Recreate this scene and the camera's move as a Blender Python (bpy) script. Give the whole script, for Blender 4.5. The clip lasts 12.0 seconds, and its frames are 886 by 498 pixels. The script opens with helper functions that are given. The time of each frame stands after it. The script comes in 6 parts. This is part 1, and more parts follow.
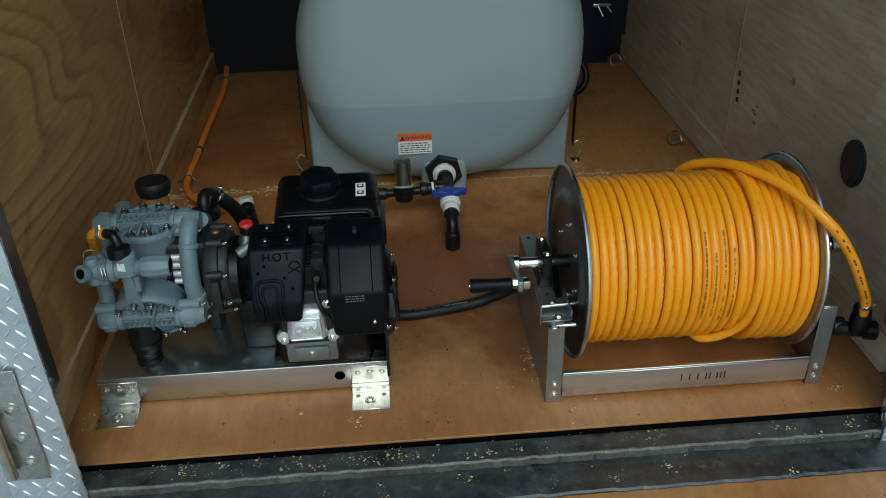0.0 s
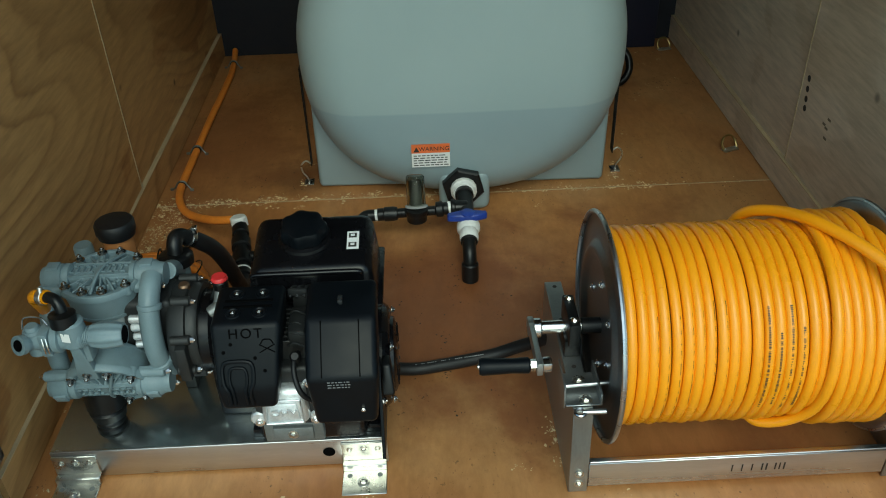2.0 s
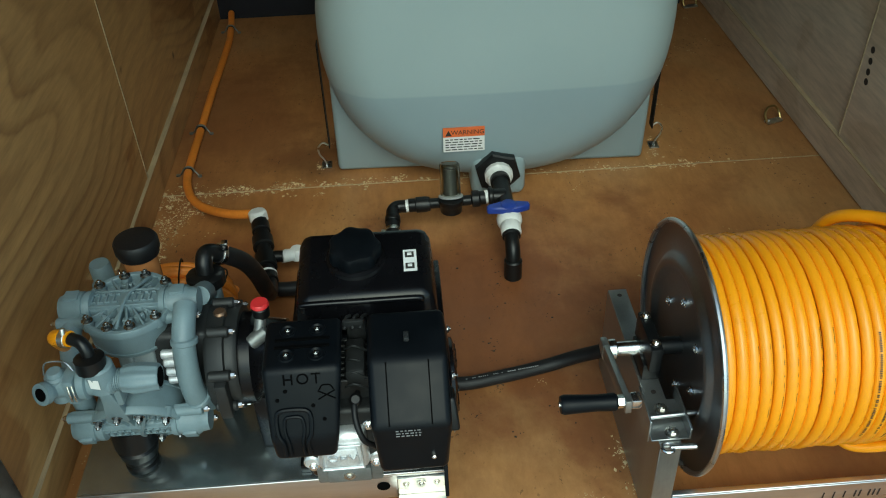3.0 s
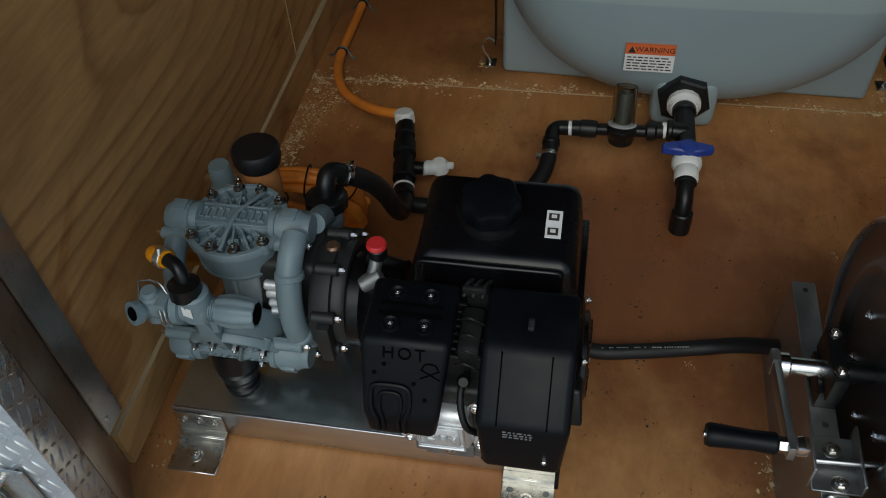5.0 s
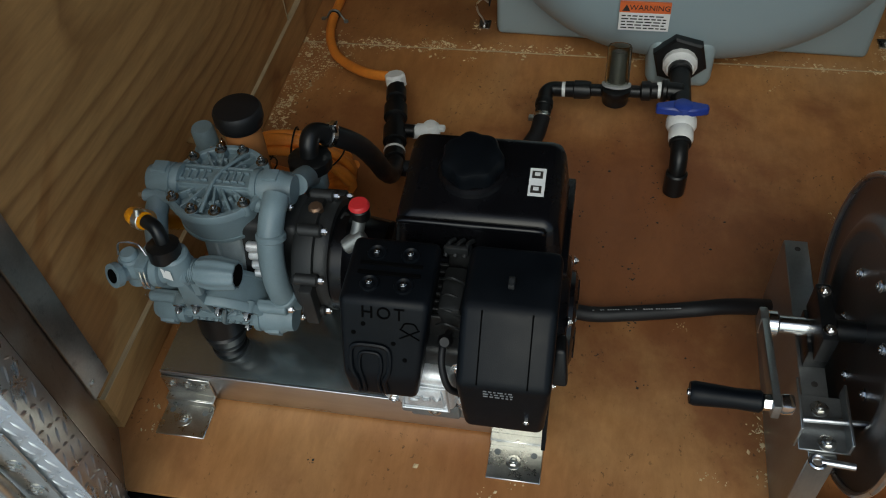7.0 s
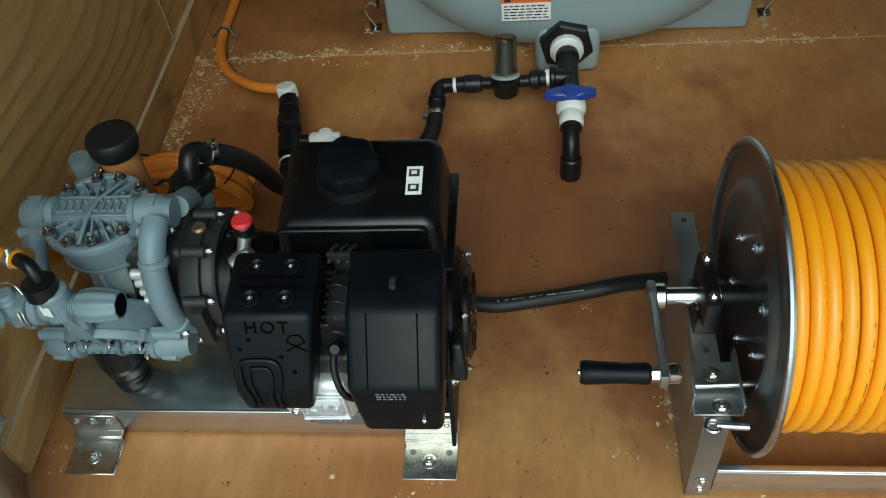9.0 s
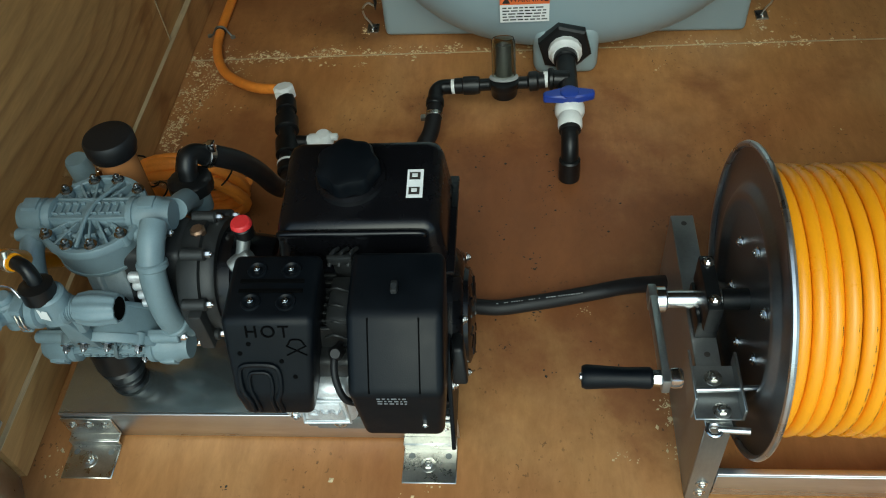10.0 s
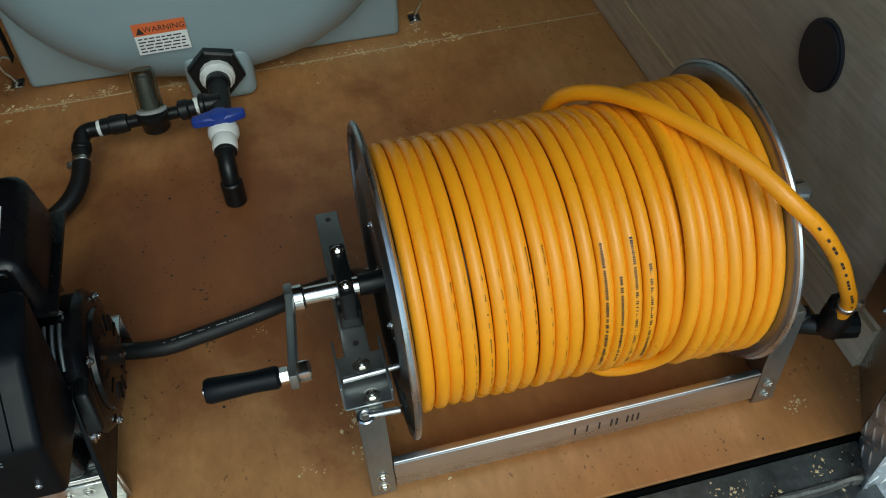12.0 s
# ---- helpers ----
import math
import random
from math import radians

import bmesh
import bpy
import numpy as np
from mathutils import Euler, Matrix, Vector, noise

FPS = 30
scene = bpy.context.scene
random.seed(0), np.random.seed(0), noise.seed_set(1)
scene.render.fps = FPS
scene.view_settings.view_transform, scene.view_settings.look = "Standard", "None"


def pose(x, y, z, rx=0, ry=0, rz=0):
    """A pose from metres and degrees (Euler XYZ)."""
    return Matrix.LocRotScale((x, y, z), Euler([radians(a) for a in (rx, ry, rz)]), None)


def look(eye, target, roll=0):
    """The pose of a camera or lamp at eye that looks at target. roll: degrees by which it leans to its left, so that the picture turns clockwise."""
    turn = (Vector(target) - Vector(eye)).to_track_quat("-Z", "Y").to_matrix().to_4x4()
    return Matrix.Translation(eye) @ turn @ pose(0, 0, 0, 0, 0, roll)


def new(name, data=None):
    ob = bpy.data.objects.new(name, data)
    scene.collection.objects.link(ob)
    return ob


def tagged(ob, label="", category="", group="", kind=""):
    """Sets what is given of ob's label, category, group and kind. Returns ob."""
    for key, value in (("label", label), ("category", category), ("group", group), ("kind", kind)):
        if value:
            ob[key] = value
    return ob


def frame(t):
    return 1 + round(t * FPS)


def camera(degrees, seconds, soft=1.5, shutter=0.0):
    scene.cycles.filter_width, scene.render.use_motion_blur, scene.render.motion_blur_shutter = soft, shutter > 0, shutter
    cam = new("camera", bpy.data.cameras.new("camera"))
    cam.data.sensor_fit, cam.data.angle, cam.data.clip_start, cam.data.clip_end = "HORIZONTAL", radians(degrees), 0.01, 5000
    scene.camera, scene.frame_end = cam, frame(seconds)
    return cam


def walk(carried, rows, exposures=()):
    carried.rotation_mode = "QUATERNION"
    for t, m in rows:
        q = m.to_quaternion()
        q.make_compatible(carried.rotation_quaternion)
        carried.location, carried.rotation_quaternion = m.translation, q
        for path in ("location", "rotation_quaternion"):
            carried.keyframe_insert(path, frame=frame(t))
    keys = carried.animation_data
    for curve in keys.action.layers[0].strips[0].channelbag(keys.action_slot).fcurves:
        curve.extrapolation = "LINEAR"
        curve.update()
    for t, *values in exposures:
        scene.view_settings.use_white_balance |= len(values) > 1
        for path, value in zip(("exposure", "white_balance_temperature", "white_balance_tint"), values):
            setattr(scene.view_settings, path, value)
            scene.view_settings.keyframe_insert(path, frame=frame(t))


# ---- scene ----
cam = camera(55.6, 12.0, soft=1.05)
METRES, EYE, TILT, LEAN, TURN = 1.376, 1.225, -31.6, 1.0, -4.9
ROWS = [
    (0.0, 0.0, 0.0, 0.0, 0.0, 0.0, -0.0),
    (0.5, 0.0174, 0.07, 0.0672, 0.02, -0.13, -0.32),
    (1.0, 0.0428, 0.1237, 0.1037, 1.21, -0.66, -1.38),
    (1.5, 0.0539, 0.1608, 0.1159, 2.35, -2.25, -1.48),
    (2.0, 0.0382, 0.2113, 0.1435, 2.64, -3.33, -0.86),
    (2.5, -0.011, 0.2838, 0.1904, 1.81, -6.32, 0.04),
    (3.0, -0.071, 0.3294, 0.2271, 1.0, -7.41, 0.06),
    (5.0, -0.0697, 0.4959, 0.2938, 13.48, -17.23, -6.07),
    (5.5, -0.0945, 0.5017, 0.3051, 15.32, -17.81, -7.65),
    (6.0, -0.0957, 0.5088, 0.293, 15.72, -18.58, -7.56),
    (6.5, -0.0717, 0.5124, 0.2805, 15.34, -19.27, -6.5),
    (7.0, -0.0431, 0.5096, 0.2808, 14.06, -19.13, -5.44),
    (7.5, -0.0103, 0.5123, 0.2815, 12.66, -18.87, -3.87),
    (9.5, 0.017, 0.5258, 0.2834, 8.37, -18.64, -0.85),
    (10.0, 0.0088, 0.5262, 0.2846, 8.46, -18.67, -1.18),
    (10.5, 0.0233, 0.5274, 0.2836, 8.17, -18.58, -1.18),
    (11.0, 0.077, 0.5329, 0.28, 0.16, -17.87, 1.4),
    (11.5, 0.1265, 0.5353, 0.26, -5.29, -17.67, 4.79),
    (12.0, 0.1752, 0.5494, 0.2245, -7.52, -15.83, 5.52),
]
EXPOSURES = [(0.0, -0.08, 5880, -11), (0.5, 0.16, 6080, -12), (1.0, 0.24, 6180, -14), (1.5, 0.20, 6200, -17), (2.5, 0.55, 6100, -18), (3.0, 0.55, 6100, -18), (5.0, -0.28, 6280, 0), (6.5, -0.18, 6280, 1), (7.0, -0.08, 6280, -2), (7.5, 0.1, 6230, -5), (9.5, 0.57, 6040, -14), (10.5, 0.57, 6040, -14), (11.2, 0.36, 6000, -15), (12.0, 0.12, 5880, -12)]
walk(cam, [(t, pose(0, 0, EYE, TILT, LEAN, TURN) @ pose(METRES * x, METRES * y, METRES * z, 90 + pitch, roll, yaw)) for t, x, y, z, yaw, pitch, roll in ROWS], EXPOSURES)

# ---- daylight: overcast, from behind the open rear of the trailer ----
world = bpy.data.worlds.new("world")
scene.world = world
world.use_nodes = True
wn = world.node_tree
sky = wn.nodes.new("ShaderNodeTexSky")
sky.sky_type, sky.sun_disc = "NISHITA", False
sky.sun_elevation, sky.sun_rotation = radians(46), radians(176)
sky.air_density, sky.dust_density, sky.ozone_density = 1.0, 2.0, 1.5
wn.nodes["Background"].inputs[1].default_value = 0.15
wn.links.new(sky.outputs[0], wn.nodes["Background"].inputs[0])
sun_data = bpy.data.lights.new("sun", "SUN")
sun_data.energy, sun_data.angle, sun_data.color = 0.75, radians(40), (1.0, 0.97, 0.93)
sun = new("sun", sun_data)
sun.matrix_world = look((0.5, -3.6, 5.0), (0.2, 1.5, 0.2))


# ---- materials ----
def nodes_of(name):
    m = bpy.data.materials.new(name)
    m.use_nodes = True
    t = m.node_tree
    b = t.nodes["Principled BSDF"]
    tc = t.nodes.new("ShaderNodeTexCoord")
    return m, t, b, tc


def noise_node(t, tc, scale, detail=4.0, rough=0.6, stretch=None, distort=0.0, out="Object", shift=(0, 0, 0)):
    n = t.nodes.new("ShaderNodeTexNoise")
    n.inputs["Scale"].default_value, n.inputs["Detail"].default_value = scale, detail
    n.inputs["Roughness"].default_value, n.inputs["Distortion"].default_value = rough, distort
    if stretch:
        mp = t.nodes.new("ShaderNodeMapping")
        mp.inputs["Scale"].default_value = stretch
        mp.inputs["Location"].default_value = shift
        t.links.new(tc.outputs[out], mp.inputs["Vector"])
        t.links.new(mp.outputs[0], n.inputs["Vector"])
    else:
        t.links.new(tc.outputs[out], n.inputs["Vector"])
    return n


def ramp(t, fac, stops):
    r = t.nodes.new("ShaderNodeValToRGB")
    while len(r.color_ramp.elements) < len(stops):
        r.color_ramp.elements.new(0.5)
    for e, (p, c) in zip(r.color_ramp.elements, stops):
        e.position, e.color = p, (*c, 1) if len(c) == 3 else c
    t.links.new(fac, r.inputs[0])
    return r


def mixed(t, fac, a, b, kind="MIX"):
    m = t.nodes.new("ShaderNodeMix")
    m.data_type, m.blend_type = "RGBA", kind
    for sock, v in ((m.inputs[0], fac), (m.inputs[6], a), (m.inputs[7], b)):
        if hasattr(v, "is_linked"):
            t.links.new(v, sock)
        elif isinstance(v, (int, float)):
            sock.default_value = v
        else:
            sock.default_value = (*v, 1)
    return m.outputs[2]


def bumped(t, b, height, strength, dist=0.001):
    n = t.nodes.new("ShaderNodeBump")
    n.inputs["Strength"].default_value, n.inputs["Distance"].default_value = strength, dist
    t.links.new(height, n.inputs["Height"])
    t.links.new(n.outputs[0], b.inputs["Normal"])


def paint(name, col, rough=0.45, metal=0.0, var=0.18, scale=14, grain=320, bump=0.25, dirt=None, stretch=None, coat=0.0, spec=0.5):
    """A general surface: large blotches, fine grain, uneven gloss and a fine relief."""
    m, t, b, tc = nodes_of(name)
    big = noise_node(t, tc, scale, 5, 0.65, stretch)
    fine = noise_node(t, tc, grain, 3, 0.6, stretch)
    dark = tuple(c * (1 - var) for c in col)
    lite = tuple(min(1, c * (1 + var)) for c in col)
    c = ramp(t, big.outputs[0], [(0.3, dark), (0.7, lite)]).outputs[0]
    f = ramp(t, fine.outputs[0], [(0.3, (1 - var * 0.6,) * 3), (0.7, (1, 1, 1))]).outputs[0]
    c = mixed(t, 1.0, c, f, "MULTIPLY")
    if dirt:
        d = noise_node(t, tc, scale * 2.3, 8, 0.75)
        k = ramp(t, d.outputs[0], [(0.56, (0, 0, 0)), (0.74, (0.6, 0.6, 0.6))]).outputs[0]
        c = mixed(t, k, c, dirt)
    t.links.new(c, b.inputs["Base Color"])
    r = ramp(t, big.outputs[0], [(0.25, (max(0.03, rough - 0.09),) * 3), (0.75, (min(1, rough + 0.12),) * 3)])
    t.links.new(r.outputs[0], b.inputs["Roughness"])
    b.inputs["Metallic"].default_value = metal
    b.inputs["Coat Weight"].default_value = coat
    b.inputs["Specular IOR Level"].default_value = spec
    if bump:
        bumped(t, b, fine.outputs[0], bump, 0.0006)
    return m


def plywood(name, col, dark, patch, rings=26.0, depth=0.8):
    """Rotary-cut softwood face: contour-like growth rings drawn out along y, fine pores, pin knots and darker patches."""
    m, t, b, tc = nodes_of(name)
    field = noise_node(t, tc, 1.25, 2.2, 0.42, (1, 0.34, 1), 0.25, shift=(0.3, 0.9, 0.2))
    fine = noise_node(t, tc, 9.0, 4, 0.6, (1, 0.2, 1))
    mul = t.nodes.new("ShaderNodeMath")
    mul.operation = "MULTIPLY"
    mul.inputs[1].default_value = rings
    t.links.new(field.outputs[0], mul.inputs[0])
    jit = t.nodes.new("ShaderNodeMath")
    jit.operation = "MULTIPLY_ADD"
    jit.inputs[1].default_value = 0.9
    t.links.new(fine.outputs[0], jit.inputs[0])
    t.links.new(mul.outputs[0], jit.inputs[2])
    saw = t.nodes.new("ShaderNodeMath")
    saw.operation = "FRACT"
    t.links.new(jit.outputs[0], saw.inputs[0])
    late = ramp(t, saw.outputs[0], [(0.0, (0.25, 0.25, 0.25)), (0.10, (0, 0, 0)), (0.55, (0.12, 0.12, 0.12)), (0.90, (1, 1, 1)), (1.0, (0.3, 0.3, 0.3))]).outputs[0]
    fade = noise_node(t, tc, 2.4, 3, 0.5, (1, 0.5, 1), shift=(2.0, 0.1, 1.0))
    keep = ramp(t, fade.outputs[0], [(0.36, (0.12, 0.12, 0.12)), (0.62, (depth, depth, depth))]).outputs[0]
    pores = noise_node(t, tc, 75, 5, 0.7, (1, 0.10, 1))
    spots = noise_node(t, tc, 3.0, 4, 0.5, (1, 0.6, 1.1), 0.9)
    tone = noise_node(t, tc, 1.4, 3, 0.5, (1, 0.6, 1))
    knots = t.nodes.new("ShaderNodeTexVoronoi")
    knots.inputs["Scale"].default_value = 5.2
    t.links.new(tc.outputs["Object"], knots.inputs["Vector"])
    c = ramp(t, tone.outputs[0], [(0.35, tuple(x * 0.86 for x in col)), (0.65, tuple(x * 1.12 for x in col))]).outputs[0]
    c = mixed(t, mixed(t, 1.0, late, keep, "MULTIPLY"), c, dark)
    p = ramp(t, pores.outputs[0], [(0.3, (0.78, 0.76, 0.73)), (0.62, (1.06, 1.05, 1.02))]).outputs[0]
    c = mixed(t, 1.0, c, p, "MULTIPLY")
    s = ramp(t, spots.outputs[0], [(0.555, (0, 0, 0)), (0.590, (0.8, 0.8, 0.8))]).outputs[0]
    c = mixed(t, s, c, mixed(t, 1.0, c, patch, "MULTIPLY"))
    k = ramp(t, knots.outputs["Distance"], [(0.03, (0.85, 0.85, 0.85)), (0.075, (0, 0, 0))]).outputs[0]
    c = mixed(t, k, c, tuple(x * 0.35 for x in dark))
    t.links.new(c, b.inputs["Base Color"])
    b.inputs["Roughness"].default_value = 0.62
    bumped(t, b, pores.outputs[0], 0.3, 0.001)
    return m


def floor_wood():
    """Stained and sealed plywood: ochre to orange-brown, with darker reddish patches, small stains, scuffs and fine
    black specks.
    """
    m, t, b, tc = nodes_of("floor_ply_stained")
    base = noise_node(t, tc, 2.2, 5, 0.55, (1, 0.8, 1), 0.4, shift=(3.1, 1.7, 0))
    grain = noise_node(t, tc, 55, 5, 0.7, (1, 0.28, 1), 0.3)
    blot = noise_node(t, tc, 3.6, 8, 0.66, (1, 1, 1), 0.15, shift=(1.3, 0.4, 0))
    scuff = noise_node(t, tc, 16, 7, 0.7, (1, 0.5, 1), 0.6)
    speck = noise_node(t, tc, 110, 3, 0.6, (1, 0.7, 1))
    area = noise_node(t, tc, 6.0, 5, 0.65)
    c = ramp(t, base.outputs[0], [(0.3, (0.35, 0.142, 0.046)), (0.5, (0.43, 0.20, 0.068)), (0.7, (0.47, 0.255, 0.100))]).outputs[0]
    g = ramp(t, grain.outputs[0], [(0.3, (0.86, 0.84, 0.81)), (0.65, (1.05, 1.05, 1.05))]).outputs[0]
    c = mixed(t, 1.0, c, g, "MULTIPLY")
    u = ramp(t, scuff.outputs[0], [(0.35, (0.86, 0.84, 0.82)), (0.68, (1.06, 1.07, 1.08))]).outputs[0]
    c = mixed(t, 1.0, c, u, "MULTIPLY")
    # darker reddish patches: between engine and reel, behind the pump; small stains at the sheet joint
    for cx, cy, rx, ry, col, top in ((0.12, 1.86, 0.42, 0.42, (0.20, 0.070, 0.024), 0.92), (-0.50, 1.95, 0.30, 0.26, (0.23, 0.082, 0.028), 0.7),
                                     (-0.30, 2.52, 0.13, 0.10, (0.15, 0.062, 0.022), 0.8), (-0.53, 2.75, 0.22, 0.35, (0.24, 0.095, 0.034), 0.75)):
        mp = t.nodes.new("ShaderNodeMapping")
        mp.inputs["Location"].default_value = (-cx / rx, -cy / ry, 0)
        mp.inputs["Scale"].default_value = (1 / rx, 1 / ry, 0)
        t.links.new(tc.outputs["Object"], mp.inputs["Vector"])
        ln = t.nodes.new("ShaderNodeVectorMath")
        ln.operation = "LENGTH"
        t.links.new(mp.outputs[0], ln.inputs[0])
        ad = t.nodes.new("ShaderNodeMath")
        ad.operation = "MULTIPLY_ADD"
        ad.inputs[1].default_value = -2.6
        t.links.new(blot.outputs[0], ad.inputs[0])
        t.links.new(ln.outputs["Value"], ad.inputs[2])
        mr = t.nodes.new("ShaderNodeMapRange")
        mr.inputs[1].default_value, mr.inputs[2].default_value = -0.95, 0.0
        mr.inputs[3].default_value, mr.inputs[4].default_value = top, 0.0
        mr.interpolation_type = "SMOOTHSTEP"
        t.links.new(ad.outputs[0], mr.inputs[0])
        c = mixed(t, mr.outputs[0], c, mixed(t, 1.0, u, col, "MULTIPLY"))
    k = ramp(t, blot.outputs[0], [(0.56, (0, 0, 0)), (0.70, (0.55, 0.55, 0.55))]).outputs[0]
    c = mixed(t, k, c, (0.22, 0.085, 0.030))
    sp = ramp(t, speck.outputs[0], [(0.62, (0, 0, 0)), (0.66, (0.85, 0.85, 0.85))]).outputs[0]
    ar = ramp(t, area.outputs[0], [(0.48, (0, 0, 0)), (0.60, (0.9, 0.9, 0.9))]).outputs[0]
    c = mixed(t, mixed(t, 1.0, sp, ar, "MULTIPLY"), c, (0.085, 0.042, 0.018))
    t.links.new(c, b.inputs["Base Color"])
    r = ramp(t, blot.outputs[0], [(0.3, (0.36,) * 3), (0.7, (0.6,) * 3)])
    t.links.new(r.outputs[0], b.inputs["Roughness"])
    bumped(t, b, grain.outputs[0], 0.3, 0.0008)
    return m


def tank_plastic():
    """Natural polyethylene, with the liquid inside showing as a cooler, darker tone up to its level."""
    m, t, b, tc = nodes_of("tank_polyethylene")
    big = noise_node(t, tc, 3.0, 4, 0.6)
    fine = noise_node(t, tc, 260, 2, 0.5)
    sep = t.nodes.new("ShaderNodeSeparateXYZ")
    t.links.new(tc.outputs["Object"], sep.inputs[0])
    level = t.nodes.new("ShaderNodeMapRange")
    level.inputs[1].default_value, level.inputs[2].default_value = 0.300, 0.306
    t.links.new(sep.outputs["Z"], level.inputs[0])
    # both tones are darker and bluer to include the dim sky light this deep
    up = ramp(t, big.outputs[0], [(0.3, (0.315, 0.387, 0.392)), (0.7, (0.34, 0.412, 0.417))]).outputs[0]
    low = ramp(t, big.outputs[0], [(0.3, (0.255, 0.324, 0.345)), (0.7, (0.28, 0.35, 0.372))]).outputs[0]
    t.links.new(mixed(t, level.outputs[0], low, up), b.inputs["Base Color"])
    b.inputs["Roughness"].default_value = 0.42
    b.inputs["Subsurface Weight"].default_value = 0.0
    bumped(t, b, fine.outputs[0], 0.12, 0.0006)
    return m


def clear_plastic(name, tint, rough=0.12, glass=0.75):
    m, t, b, tc = nodes_of(name)
    b.inputs["Base Color"].default_value = (*tint, 1)
    b.inputs["Roughness"].default_value = rough
    b.inputs["Transmission Weight"].default_value = glass
    b.inputs["IOR"].default_value = 1.12
    return m


# left wall's extra orange includes light bounced from the floor, put into the colour
PLY_L = plywood("plywood_wall", (0.50, 0.278, 0.102), (0.265, 0.125, 0.040), (0.68, 0.55, 0.44), 28, 0.7)
PLY_R = plywood("plywood_wall_pale", (0.69, 0.565, 0.42), (0.56, 0.44, 0.31), (0.86, 0.82, 0.77), 14, 0.3)
PLY_EDGE = paint("plywood_edge", (0.50, 0.38, 0.22), 0.7, var=0.25, scale=40, stretch=(1, 0.1, 6))
FLOOR = floor_wood()
SAWDUST = paint("sawdust", (0.66, 0.50, 0.28), 0.85, var=0.25)
TANK = tank_plastic()
ALU = paint("aluminium_sheet", (0.62, 0.63, 0.64), 0.30, 1.0, 0.12, 9, 240, 0.12, stretch=(0.25, 3, 3))
DECK = paint("deck_sheet", (0.50, 0.56, 0.57), 0.20, 0.95, 0.18, 5, 200, 0.06)
ZINC = paint("zinc_plate", (0.66, 0.65, 0.60), 0.28, 1.0, 0.18, 30, 300, 0.15)
REEL_STEEL = paint("reel_frame_steel", (0.40, 0.41, 0.40), 0.38, 0.95, 0.16, 14, 260, 0.12, stretch=(1, 1, 0.3))
STEEL = paint("grey_steel", (0.27, 0.285, 0.28), 0.52, 0.75, 0.20, 16, 260, 0.15, dirt=(0.16, 0.15, 0.13))
CHROME = paint("bright_metal", (0.78, 0.78, 0.77), 0.16, 1.0, 0.08, 40, 300, 0.05)
FLANGE = paint("reel_flange_steel", (0.33, 0.34, 0.35), 0.36, 1.0, 0.15, 8, 200, 0.08)
TREAD = paint("tread_plate", (0.84, 0.88, 0.91), 0.30, 0.82, 0.10, 18, 200, 0.12, dirt=(0.45, 0.45, 0.45))
JAMB = paint("jamb_metal", (0.52, 0.50, 0.475), 0.34, 1.0, 0.18, 12, 220, 0.1, dirt=(0.10, 0.09, 0.08))
BLACKP = paint("black_plastic", (0.006, 0.0065, 0.007), 0.34, 0, 0.2, 20, 500, 0.12, spec=0.35)
# blue tint in the base stands for the sky's reflection on black plastic
BLACKM = paint("black_moulding", (0.0032, 0.0044, 0.0060), 0.38, 0, 0.2, 20, 700, 0.22, spec=0.17)
BLACKE = paint("black_enamel", (0.004, 0.004, 0.005), 0.24, 0, 0.2, 12, 300, 0.04, spec=0.3)
# slightly blue for the same reason: painted sky reflection
VENT = paint("vent_plastic", (0.020, 0.022, 0.028), 0.42, 0, 0.2, 20, 400, 0.1)
CHAR = paint("charcoal_cast", (0.022, 0.0235, 0.024), 0.48, 0.2, 0.2, 30, 420, 0.4)
RUBBER = paint("black_rubber", (0.009, 0.009, 0.010), 0.48, 0, 0.25, 25, 400, 0.3, spec=0.35)
PUMP = paint("pump_grey", (0.168, 0.228, 0.252), 0.44, 0, 0.12, 22, 500, 0.35)
PUMP_D = paint("pump_grey_cast", (0.26, 0.30, 0.31), 0.5, 0.3, 0.15, 25, 420, 0.4)
CAST = paint("cast_aluminium", (0.82, 0.84, 0.85), 0.42, 0.75, 0.15, 40, 320, 0.4)
HOSE = paint("orange_hose", (0.87, 0.335, 0.008), 0.30, 0, 0.05, 8, 260, 0.05)
HOSE_D = paint("orange_hose_dull", (0.84, 0.27, 0.035), 0.45, 0, 0.15, 12, 260, 0.15)
INK = paint("print_ink", (0.025, 0.02, 0.017), 0.6)
# near-black: the shade inside holes, grooves and gaps, put into the colour
HOLE = paint("recess_shade", (0.0015, 0.0015, 0.0015), 0.9, spec=0.05)
WHITE = paint("white_plastic", (0.76, 0.77, 0.75), 0.4, 0, 0.08, 25, 300, 0.1)
BLUE = paint("blue_plastic", (0.018, 0.045, 0.28), 0.35, 0, 0.15)
RED = paint("red_plastic", (0.62, 0.03, 0.035), 0.4, 0, 0.1)
AMBER = clear_plastic("amber_plastic", (0.40, 0.17, 0.06), 0.25, 0.15)
CLEAR = clear_plastic("clear_bowl", (0.62, 0.63, 0.58), 0.04, 1.0)
MESH_G = paint("strainer_mesh", (0.11, 0.11, 0.10), 0.5, 0.6, 0.3, 200, 900, 0.8)
ORANGE_L = paint("label_orange", (0.70, 0.15, 0.04), 0.5, 0, 0.08)
WHITE_L = paint("label_white", (0.78, 0.78, 0.76), 0.5, 0, 0.06)
GREY_L = paint("label_grey", (0.35, 0.36, 0.36), 0.5, 0, 0.1)
NAVY = paint("dark_front_panel", (0.005, 0.006, 0.012), 0.6, 0, 0.3)
BADGE = paint("badge_grey", (0.10, 0.102, 0.105), 0.45, 0.2)
